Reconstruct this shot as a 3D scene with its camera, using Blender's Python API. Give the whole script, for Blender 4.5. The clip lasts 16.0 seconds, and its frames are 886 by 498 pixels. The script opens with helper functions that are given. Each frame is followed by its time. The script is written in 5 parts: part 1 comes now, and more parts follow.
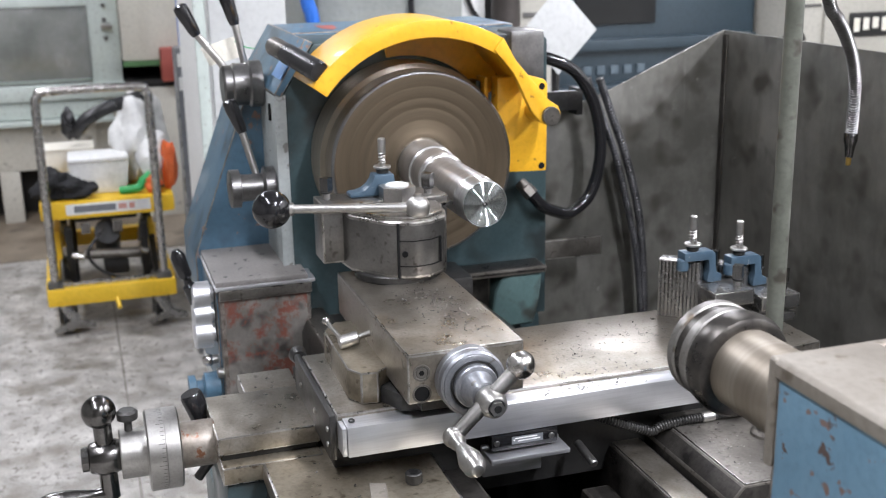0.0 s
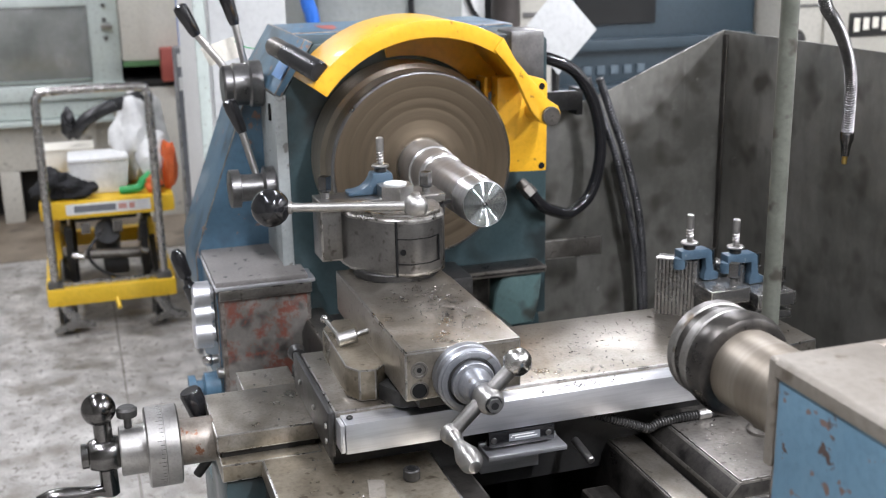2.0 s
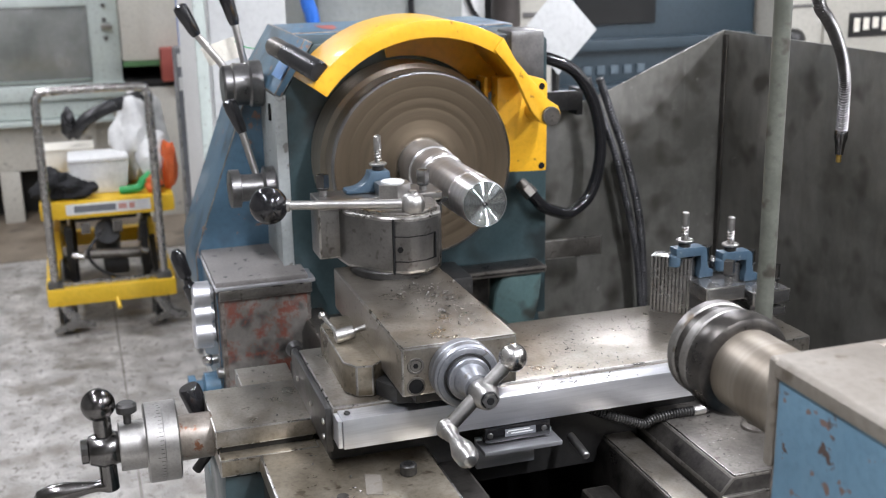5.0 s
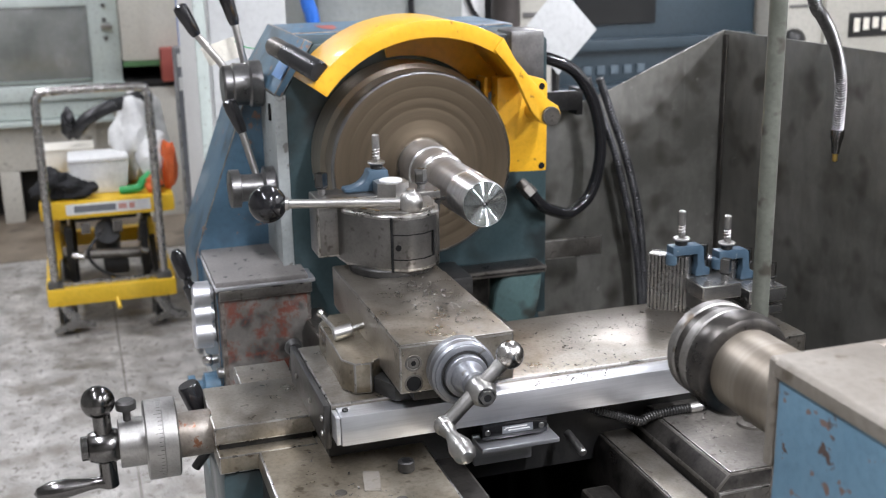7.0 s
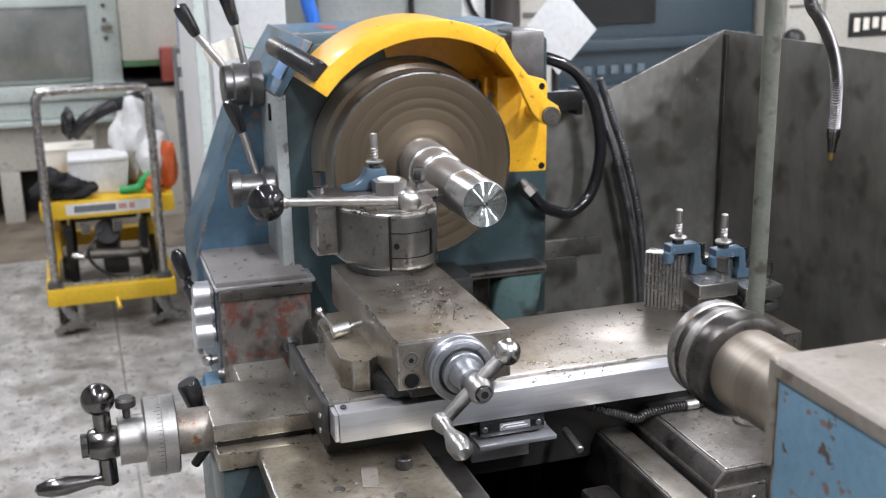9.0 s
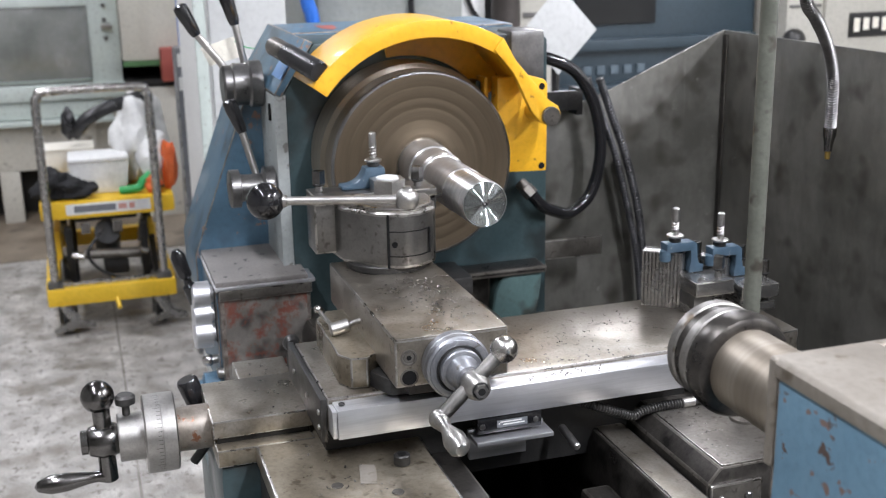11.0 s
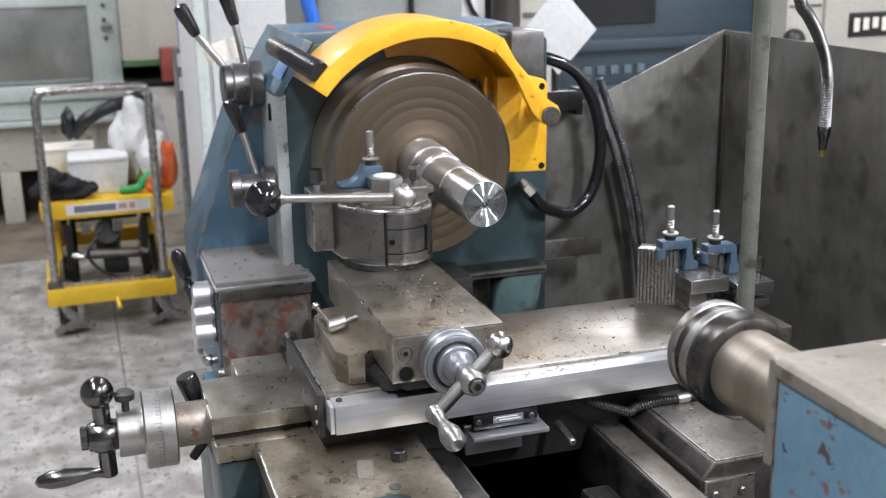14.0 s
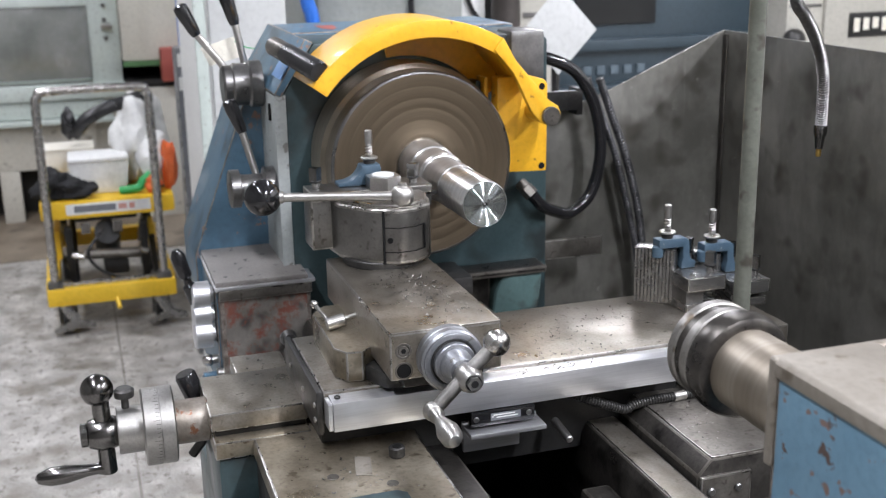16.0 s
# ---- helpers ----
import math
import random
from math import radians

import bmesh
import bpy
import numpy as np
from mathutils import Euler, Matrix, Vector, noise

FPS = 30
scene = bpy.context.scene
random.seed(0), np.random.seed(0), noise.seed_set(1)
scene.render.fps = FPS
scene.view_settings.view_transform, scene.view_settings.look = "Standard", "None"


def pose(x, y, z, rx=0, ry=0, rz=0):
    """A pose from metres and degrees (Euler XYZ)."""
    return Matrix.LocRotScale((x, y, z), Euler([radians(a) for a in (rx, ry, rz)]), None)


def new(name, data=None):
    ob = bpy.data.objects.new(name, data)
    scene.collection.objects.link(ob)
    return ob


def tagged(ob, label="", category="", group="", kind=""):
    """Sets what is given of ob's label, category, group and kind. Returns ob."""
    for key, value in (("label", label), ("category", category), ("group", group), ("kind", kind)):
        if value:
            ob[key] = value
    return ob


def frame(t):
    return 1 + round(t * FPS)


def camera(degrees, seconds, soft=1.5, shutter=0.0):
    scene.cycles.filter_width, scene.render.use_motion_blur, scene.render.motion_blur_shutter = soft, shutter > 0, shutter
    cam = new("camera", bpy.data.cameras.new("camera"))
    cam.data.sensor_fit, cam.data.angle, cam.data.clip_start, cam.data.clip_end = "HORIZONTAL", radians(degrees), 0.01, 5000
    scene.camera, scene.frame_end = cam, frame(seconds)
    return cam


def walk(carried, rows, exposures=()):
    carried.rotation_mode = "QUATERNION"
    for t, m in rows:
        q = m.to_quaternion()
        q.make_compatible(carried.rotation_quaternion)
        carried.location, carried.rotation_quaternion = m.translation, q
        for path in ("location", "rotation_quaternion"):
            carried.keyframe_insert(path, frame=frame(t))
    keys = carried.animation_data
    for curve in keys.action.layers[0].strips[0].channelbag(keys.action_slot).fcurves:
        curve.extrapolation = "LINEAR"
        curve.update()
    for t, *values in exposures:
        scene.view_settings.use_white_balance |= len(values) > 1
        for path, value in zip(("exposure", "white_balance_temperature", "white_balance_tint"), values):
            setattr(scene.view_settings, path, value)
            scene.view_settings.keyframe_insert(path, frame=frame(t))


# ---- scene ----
cam = camera(42.83, 16.0, soft=1.15)
SPINDLE = 1.10          # height of the spindle axis above the floor
TRAVEL = 0.0755         # feed of the carriage over the clip
SECONDS = 16.0
cam.data.dof.use_dof, cam.data.dof.focus_distance, cam.data.dof.aperture_fstop = True, 1.36, 8.5
VIEW = pose(1.785, -0.5423, 0.3812 + SPINDLE, 74.196, 0.979, 71.885)
walk(cam, [(0, VIEW), (SECONDS, VIEW)], exposures=[(0, 0.13), (4.0, 0.10), (6.5, 0.03), (SECONDS, 0.03)])

# ---- light ----
world = bpy.data.worlds.new("world")
scene.world = world
world.use_nodes = True
world.node_tree.nodes["Background"].inputs[0].default_value = (0.9, 0.95, 1.0, 1)
world.node_tree.nodes["Background"].inputs[1].default_value = 0.3

CEILING = 3.9
TUBES = [  # x, y, length along x, watts, hanging length
    (1.8, 2.9, 2.4, 208, 0.30), (-1.4, 1.1, 2.4, 50, 0.30), (1.3, -1.3, 2.4, 80, 0.30), (-2.4, -1.5, 2.4, 66, 0.30), (-4.6, -1.0, 2.0, 22, 0.30), (3.1, 0.75, 2.0, 205, 0.30), (-3.3, 1.95, 1.5, 46, 1.30)]
for lx, ly, ll, watts, drop in TUBES:
    lamp = bpy.data.lights.new("tube_light", "AREA")
    lamp.shape, lamp.size, lamp.size_y, lamp.energy, lamp.color = "RECTANGLE", ll, 0.14, watts * 1.05, (0.893, 0.906, 1.0)
    lob = new("tube_light", lamp)
    lob.matrix_world = pose(lx, ly, CEILING - drop - 0.12)


# ---- materials ----
def nodes_of(name):
    m = bpy.data.materials.new(name)
    m.use_nodes = True
    t = m.node_tree
    return m, t, t.nodes["Principled BSDF"]


def put(t, kind, **values):
    n = t.nodes.new(kind)
    for k, v in values.items():
        n.inputs[k].default_value = v
    return n


def blend(t, fac, a, b):
    n = t.nodes.new("ShaderNodeMix")
    n.data_type = "RGBA"
    t.links.new(fac, n.inputs[0])
    for slot, c in ((6, a), (7, b)):
        if isinstance(c, tuple):
            n.inputs[slot].default_value = (*c, 1)
        else:
            t.links.new(c, n.inputs[slot])
    return n.outputs[2]


def band(t, value, lo, hi, a=0.0, b=1.0):
    n = t.nodes.new("ShaderNodeMapRange")
    n.clamp = True
    t.links.new(value, n.inputs[0])
    for i, v in zip((1, 2, 3, 4), (lo, hi, a, b)):
        n.inputs[i].default_value = v
    return n.outputs[0]


def grain(t, scale, detail=4, rough=0.6, stretch=None, space="Object"):
    n = put(t, "ShaderNodeTexNoise", Scale=scale, Detail=detail, Roughness=rough)
    co = t.nodes.new("ShaderNodeTexCoord")
    out = co.outputs[space]
    if stretch:
        mp = t.nodes.new("ShaderNodeMapping")
        mp.inputs["Scale"].default_value = stretch
        t.links.new(out, mp.inputs[0])
        out = mp.outputs[0]
    t.links.new(out, n.inputs["Vector"])
    return n.outputs[0]


def surface(name, a, b, rough=(0.4, 0.6), metal=0.0, scale=14.0, fine=160.0, bump=0.1, chips=None, chip_at=(0.6, 0.64), chip_scale=30.0,
            stretch=None, coat=0.0, spots=None, spot_at=(0.66, 0.7), spot_scale=60.0, aniso=0.0, depth=0.002):
    """Two scales of colour and gloss; chips: bare or under-coat colour in patches; spots: grime in small flecks."""
    m, t, p = nodes_of(name)
    broad, small = grain(t, scale, 5, 0.65), grain(t, fine, 3, 0.6, stretch)
    col = blend(t, band(t, broad, 0.35, 0.68), a, b)
    dark = tuple(0.72 * v for v in a)
    col = blend(t, band(t, small, 0.45, 0.8, 0.0, 0.55), col, dark)
    height = small
    rgh = band(t, broad, 0.3, 0.7, rough[0], rough[1])
    if spots:
        col = blend(t, band(t, grain(t, spot_scale, 2, 0.5), *spot_at), col, spots)
    if chips:
        mask = band(t, grain(t, chip_scale, 6, 0.7), *chip_at)
        col = blend(t, mask, col, chips)
        mx = t.nodes.new("ShaderNodeMath")
        mx.operation = "SUBTRACT"
        t.links.new(small, mx.inputs[0])
        t.links.new(mask, mx.inputs[1])
        height = mx.outputs[0]
    t.links.new(col, p.inputs["Base Color"])
    t.links.new(rgh, p.inputs["Roughness"])
    p.inputs["Metallic"].default_value = metal
    p.inputs["Coat Weight"].default_value = coat
    p.inputs["Anisotropic"].default_value = aniso
    bp = put(t, "ShaderNodeBump", Strength=bump, Distance=depth)
    t.links.new(height, bp.inputs["Height"])
    t.links.new(bp.outputs[0], p.inputs["Normal"])
    return m


def glow(name, colour, power):
    m, t, p = nodes_of(name)
    p.inputs["Base Color"].default_value = (*colour, 1)
    p.inputs["Emission Color"].default_value = (*colour, 1)
    p.inputs["Emission Strength"].default_value = power
    return m


def turned(name, a, b, rough, rings, radial=False, relief=0.1, aniso=0.75, tone=0.35, depth=0.0008):
    """Turned metal: fine grooves that run round the x axis; rings per metre along the radius (faces) or along x (shafts)."""
    m, t, p = nodes_of(name)
    co = t.nodes.new("ShaderNodeTexCoord")
    sep = t.nodes.new("ShaderNodeSeparateXYZ")
    t.links.new(co.outputs["Object"], sep.inputs[0])
    out = sep.outputs[0]
    if radial:
        v = t.nodes.new("ShaderNodeCombineXYZ")
        t.links.new(sep.outputs[1], v.inputs[0])
        t.links.new(sep.outputs[2], v.inputs[1])
        ln = t.nodes.new("ShaderNodeVectorMath")
        ln.operation = "LENGTH"
        t.links.new(v.outputs[0], ln.inputs[0])
        out = ln.outputs["Value"]
    n = t.nodes.new("ShaderNodeTexNoise")
    n.noise_dimensions = "1D"
    n.inputs["Scale"].default_value, n.inputs["Detail"].default_value = rings, 4
    t.links.new(out, n.inputs["W"])
    n2 = t.nodes.new("ShaderNodeTexNoise")
    n2.noise_dimensions = "1D"
    n2.inputs["Scale"].default_value = rings * 0.12
    t.links.new(out, n2.inputs["W"])
    col = blend(t, band(t, n2.outputs[0], 0.35, 0.65), a, b)
    col = blend(t, band(t, n.outputs[0], 0.4, 0.75, 0, tone), col, tuple(0.7 * c for c in a))
    t.links.new(col, p.inputs["Base Color"])
    p.inputs["Metallic"].default_value = 1.0
    t.links.new(band(t, n.outputs[0], 0.3, 0.7, rough[0], rough[1]), p.inputs["Roughness"])
    tg = t.nodes.new("ShaderNodeTangent")
    tg.direction_type, tg.axis = "RADIAL", "X"
    t.links.new(tg.outputs[0], p.inputs["Tangent"])
    p.inputs["Anisotropic"].default_value = aniso
    p.inputs["Anisotropic Rotation"].default_value = 0.25
    bp = put(t, "ShaderNodeBump", Strength=relief, Distance=depth)
    t.links.new(n.outputs[0], bp.inputs["Height"])
    t.links.new(bp.outputs[0], p.inputs["Normal"])
    return m


STEEL = surface("ground_steel", (0.215, 0.190, 0.152), (0.37, 0.343, 0.30), (0.25, 0.40), 0.85, 16, 240, 0.06, spots=(0.13, 0.112, 0.09), spot_at=(0.64, 0.76), spot_scale=90)
STEEL_OLD = surface("oily_cast_iron", (0.095, 0.087, 0.075), (0.23, 0.215, 0.193), (0.32, 0.5), 0.75, 11, 180, 0.15, spots=(0.07, 0.06, 0.05), spot_at=(0.62, 0.74), spot_scale=90)
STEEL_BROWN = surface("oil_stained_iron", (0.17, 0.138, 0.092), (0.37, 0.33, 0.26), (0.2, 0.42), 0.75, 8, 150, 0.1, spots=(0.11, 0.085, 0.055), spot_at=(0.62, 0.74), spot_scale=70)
TAIL_TOP = surface("worn_dull_iron", (0.24, 0.215, 0.18), (0.32, 0.295, 0.255), (0.45, 0.6), 0.5, 7, 120, 0.12, spots=(0.14, 0.115, 0.085), spot_at=(0.62, 0.74), spot_scale=50)
OILY = surface("oil_soaked_iron", (0.022, 0.020, 0.018), (0.082, 0.076, 0.068), (0.26, 0.46), 0.6, 12, 160, 0.18, spots=(0.013, 0.012, 0.011), spot_at=(0.56, 0.7), spot_scale=30)
STEEL_DARK = surface("blackened_steel", (0.03, 0.03, 0.03), (0.07, 0.068, 0.064), (0.3, 0.5), 0.6, 20, 200, 0.1)
# Near-black: oily castings, and shade put into colour in gaps and undersides.
STEEL_BLACK = surface("oily_and_shade_black", (0.012, 0.012, 0.012), (0.028, 0.027, 0.025), (0.4, 0.6), 0.3, 20, 200, 0.1)
STEEL_MID = surface("grey_hard_steel", (0.16, 0.158, 0.155), (0.24, 0.236, 0.23), (0.25, 0.4), 0.9, 24, 260, 0.04)
STEEL_POST = surface("hardened_tool_steel", (0.27, 0.265, 0.255), (0.36, 0.355, 0.345), (0.2, 0.34), 0.9, 16, 260, 0.06, spots=(0.17, 0.16, 0.145), spot_at=(0.7, 0.78), spot_scale=120)
HOSE_STEEL = surface("worn_hose_steel", (0.12, 0.117, 0.113), (0.22, 0.215, 0.208), (0.28, 0.38), 1.0, 30, 300, 0.02)
CHROME = surface("polished_chrome", (0.46, 0.445, 0.425), (0.56, 0.545, 0.525), (0.20, 0.32), 1.0, 30, 300, 0.03)
POST_BODY = surface("oiled_tool_post_steel", (0.15, 0.145, 0.136), (0.235, 0.228, 0.215), (0.26, 0.4), 0.9, 14, 220, 0.08, spots=(0.09, 0.083, 0.073), spot_at=(0.62, 0.74), spot_scale=70)
DARK_CHROME = surface("dark_chrome", (0.13, 0.125, 0.12), (0.20, 0.195, 0.19), (0.16, 0.28), 1.0, 30, 300, 0.02)
SATIN = surface("satin_steel", (0.38, 0.37, 0.35), (0.50, 0.49, 0.47), (0.30, 0.42), 1.0, 22, 300, 0.05)
ALU = surface("milled_aluminium", (0.66, 0.67, 0.69), (0.76, 0.77, 0.79), (0.3, 0.42), 0.9, 12, 240, 0.05, stretch=(1, 0.05, 1))
DIAL = surface("matt_chrome_dial", (0.27, 0.28, 0.30), (0.38, 0.39, 0.41), (0.34, 0.46), 0.85, 18, 260, 0.05, spots=(0.2, 0.19, 0.18))
TEAL = surface("teal_machine_paint", (0.026, 0.048, 0.053), (0.044, 0.073, 0.077), (0.3, 0.5), 0.0, 7, 120, 0.12, chips=(0.10, 0.09, 0.08), chip_at=(0.66, 0.69), coat=0.15, spots=(0.018, 0.026, 0.027), spot_at=(0.55, 0.7), spot_scale=14)
TEAL_PALE = surface("pale_teal_paint", (0.055, 0.10, 0.098), (0.08, 0.135, 0.13), (0.35, 0.55), 0.0, 9, 120, 0.12, spots=(0.03, 0.035, 0.03), spot_at=(0.56, 0.7), spot_scale=18)
BLUE = surface("worn_blue_paint", (0.055, 0.118, 0.175), (0.078, 0.155, 0.222), (0.3, 0.5), 0.0, 6, 110, 0.12, chips=(0.22, 0.13, 0.10), chip_at=(0.63, 0.65), chip_scale=26, coat=0.15, spots=(0.032, 0.06, 0.085), spot_at=(0.58, 0.72), spot_scale=12)
TAIL_BLUE = surface("chipped_blue_paint", (0.10, 0.20, 0.28), (0.135, 0.245, 0.325), (0.4, 0.55), 0.0, 8, 110, 0.2, chips=(0.075, 0.05, 0.042), chip_at=(0.62, 0.645), chip_scale=38, spots=(0.15, 0.10, 0.085), spot_at=(0.68, 0.72), spot_scale=70)
RUSTY = surface("bare_patched_casting", (0.16, 0.15, 0.135), (0.28, 0.265, 0.24), (0.35, 0.55), 0.2, 14, 100, 0.25, chips=(0.205, 0.075, 0.052), chip_at=(0.53, 0.62), chip_scale=20, spots=(0.06, 0.055, 0.05), spot_at=(0.52, 0.66), spot_scale=24)
CREAM_PANEL = surface("grey_cream_panel", (0.30, 0.325, 0.315), (0.40, 0.425, 0.415), (0.35, 0.5), 0.0, 8, 130, 0.06, spots=(0.17, 0.17, 0.155), spot_at=(0.64, 0.7))
YELLOW = surface("yellow_enamel", (0.78, 0.405, 0.018), (0.84, 0.46, 0.03), (0.28, 0.42), 0.0, 7, 90, 0.05, coat=0.25, spots=(0.42, 0.2, 0.02), spot_at=(0.69, 0.73))
YELLOW_CART = surface("scuffed_yellow_paint", (0.80, 0.50, 0.02), (0.88, 0.58, 0.05), (0.35, 0.5), 0.0, 6, 90, 0.06, chips=(0.2, 0.14, 0.06), chip_at=(0.7, 0.72))
BLACK = surface("black_plastic", (0.008, 0.008, 0.009), (0.015, 0.015, 0.016), (0.08, 0.15), 0.0, 20, 200, 0.03, coat=0.1)
RUBBER = surface("black_rubber", (0.012, 0.012, 0.013), (0.022, 0.022, 0.023), (0.22, 0.4), 0.0, 30, 200, 0.1)
MAT_PAD = surface("ribbed_grey_rubber", (0.135, 0.126, 0.118), (0.20, 0.19, 0.178), (0.45, 0.65), 0.0, 12, 200, 0.1, spots=(0.03, 0.03, 0.03))
SPLASH = surface("bare_sheet_steel", (0.092, 0.090, 0.078), (0.20, 0.195, 0.174), (0.34, 0.56), 0.4, 5.5, 30, 0.1, spots=(0.05, 0.046, 0.037), spot_at=(0.55, 0.70), spot_scale=12, stretch=(1, 1, 0.35), chips=(0.26, 0.255, 0.235), chip_at=(0.66, 0.74), chip_scale=30)
def drips(m, colour):
    """Pale dried runs down a sheet."""
    t = m.node_tree
    p = t.nodes["Principled BSDF"]
    base = p.inputs["Base Color"].links[0].from_socket
    run = band(t, grain(t, 1.5, 3, 0.7, (9.0, 9.0, 0.55)), 0.665, 0.74, 0.0, 0.55)
    broken = band(t, grain(t, 26, 4, 0.7), 0.42, 0.6)
    mul = t.nodes.new("ShaderNodeMath")
    mul.operation = "MULTIPLY"
    t.links.new(run, mul.inputs[0])
    t.links.new(broken, mul.inputs[1])
    t.links.new(blend(t, mul.outputs[0], base, colour), p.inputs["Base Color"])


drips(SPLASH, (0.36, 0.36, 0.35))
PIPE_GREEN = surface("grey_green_pipe_paint", (0.085, 0.09, 0.072), (0.15, 0.155, 0.128), (0.4, 0.55), 0.1, 12, 130, 0.15, spots=(0.05, 0.045, 0.035), spot_at=(0.58, 0.7), spot_scale=40, chips=(0.24, 0.24, 0.22), chip_at=(0.68, 0.72), chip_scale=55)
CONCRETE = surface("worn_concrete", (0.29, 0.275, 0.25), (0.66, 0.64, 0.60), (0.4, 0.65), 0.0, 9, 120, 0.55, spots=(0.23, 0.21, 0.18), spot_at=(0.50, 0.68), spot_scale=7.0, chips=(0.19, 0.172, 0.148), chip_at=(0.53, 0.63), chip_scale=36, depth=0.004)
STAINED = surface("oil_stained_concrete", (0.16, 0.125, 0.09), (0.30, 0.25, 0.19), (0.35, 0.6), 0.0, 4, 45, 0.2, spots=(0.10, 0.08, 0.06), spot_at=(0.55, 0.7), spot_scale=5)
JOINT = surface("joint_dirt", (0.14, 0.125, 0.10), (0.42, 0.40, 0.365), (0.6, 0.8), 0.0, 9, 60, 0.1)
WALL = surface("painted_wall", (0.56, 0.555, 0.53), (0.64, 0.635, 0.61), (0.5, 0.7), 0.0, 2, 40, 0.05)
# For walls and ceiling out of view: colour darkened to cut bounce and reflections.
DIM_WALL = surface("dimmed_unseen_wall", (0.17, 0.165, 0.155), (0.24, 0.235, 0.22), (0.5, 0.7), 0.0, 2, 40, 0.05)
WHITE = surface("white_paint", (0.72, 0.72, 0.70), (0.8, 0.8, 0.78), (0.4, 0.6), 0.0, 3, 60, 0.04)
PALE_GREEN = surface("pale_green_paint", (0.50, 0.56, 0.52), (0.58, 0.64, 0.60), (0.35, 0.55), 0.0, 4, 60, 0.05, spots=(0.35, 0.37, 0.33))
CARD = surface("cream_card", (0.74, 0.70, 0.60), (0.8, 0.77, 0.68), (0.6, 0.8), 0.0, 10, 120, 0.05)
MACHINE_BLUE = surface("slate_blue_enamel", (0.027, 0.046, 0.060), (0.04, 0.063, 0.08), (0.35, 0.5), 0.0, 2, 60, 0.04)
CREAM = surface("cream_enamel", (0.40, 0.385, 0.335), (0.47, 0.455, 0.40), (0.35, 0.5), 0.0, 2, 60, 0.04)
CREAM_PALE = surface("pale_cream_enamel", (0.52, 0.50, 0.43), (0.60, 0.58, 0.51), (0.35, 0.5), 0.0, 2, 60, 0.04, spots=(0.3, 0.28, 0.23), spot_at=(0.66, 0.74), spot_scale=12)
BRIGHT_BLUE = surface("bright_blue_paint", (0.02, 0.14, 0.58), (0.03, 0.18, 0.66), (0.3, 0.45), 0.0, 6, 90, 0.04)
LABEL_BLUE = surface("faded_blue_label", (0.16, 0.32, 0.62), (0.24, 0.42, 0.72), (0.35, 0.5), 0.0, 30, 120, 0.04, chips=(0.3, 0.33, 0.36), chip_at=(0.6, 0.64), chip_scale=40)
LABEL_RED = surface("faded_red_print", (0.50, 0.22, 0.18), (0.60, 0.34, 0.29), (0.4, 0.6), 0.0, 20, 90, 0.03)
RED = surface("dull_red_paint", (0.28, 0.06, 0.045), (0.36, 0.08, 0.06), (0.4, 0.6), 0.0, 6, 90, 0.05)
GREEN = surface("green_plastic", (0.03, 0.36, 0.10), (0.05, 0.45, 0.15), (0.3, 0.5), 0.0, 12, 90, 0.05)
ORANGE = surface("orange_plastic", (0.75, 0.13, 0.03), (0.82, 0.2, 0.06), (0.3, 0.5), 0.0, 12, 90, 0.05)
BAG = surface("white_plastic_film", (0.72, 0.72, 0.70), (0.84, 0.84, 0.82), (0.25, 0.4), 0.0, 14, 60, 0.2, depth=0.01)
CLOTH = surface("black_cloth", (0.006, 0.006, 0.007), (0.014, 0.014, 0.015), (0.7, 0.9), 0.0, 20, 200, 0.2)
HOLDER_BLUE = surface("blue_grey_clamp_paint", (0.042, 0.075, 0.108), (0.065, 0.105, 0.142), (0.3, 0.45), 0.1, 30, 200, 0.08, chips=(0.3, 0.3, 0.29), chip_at=(0.63, 0.65), chip_scale=60)
BOSS = surface("rusty_bare_boss", (0.20, 0.17, 0.14), (0.36, 0.33, 0.29), (0.3, 0.5), 0.7, 30, 160, 0.15, chips=(0.22, 0.10, 0.055), chip_at=(0.56, 0.6), chip_scale=36)
CONDUIT = surface("grey_black_conduit", (0.03, 0.03, 0.032), (0.07, 0.07, 0.072), (0.25, 0.4), 0.2, 30, 200, 0.05)
BRASS = surface("brass", (0.45, 0.30, 0.08), (0.55, 0.38, 0.12), (0.25, 0.4), 1.0, 30, 200, 0.04)
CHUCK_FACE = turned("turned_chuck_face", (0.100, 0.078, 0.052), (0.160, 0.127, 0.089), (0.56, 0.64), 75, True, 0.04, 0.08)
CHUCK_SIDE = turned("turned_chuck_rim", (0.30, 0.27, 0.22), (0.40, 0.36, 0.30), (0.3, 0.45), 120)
WORK_SIDE = turned("turned_bar_steel", (0.60, 0.595, 0.59), (0.70, 0.695, 0.69), (0.3, 0.4), 400, False, 0.1, 0.6, 0.25)
WORK_FRESH = turned("freshly_cut_steel", (0.68, 0.68, 0.68), (0.8, 0.8, 0.8), (0.28, 0.34), 900, False, 0.15, 0.5, 0.12)
WORK_FACE = surface("faced_steel", (0.44, 0.475, 0.48), (0.48, 0.515, 0.52), (0.05, 0.07), 1.0, 6, 40, 0.0)
UPRIGHT_GREY = surface("scuffed_grey_paint", (0.14, 0.15, 0.165), (0.20, 0.21, 0.225), (0.35, 0.55), 0.1, 8, 80, 0.1, chips=(0.45, 0.46, 0.46), chip_at=(0.68, 0.7), chip_scale=16)
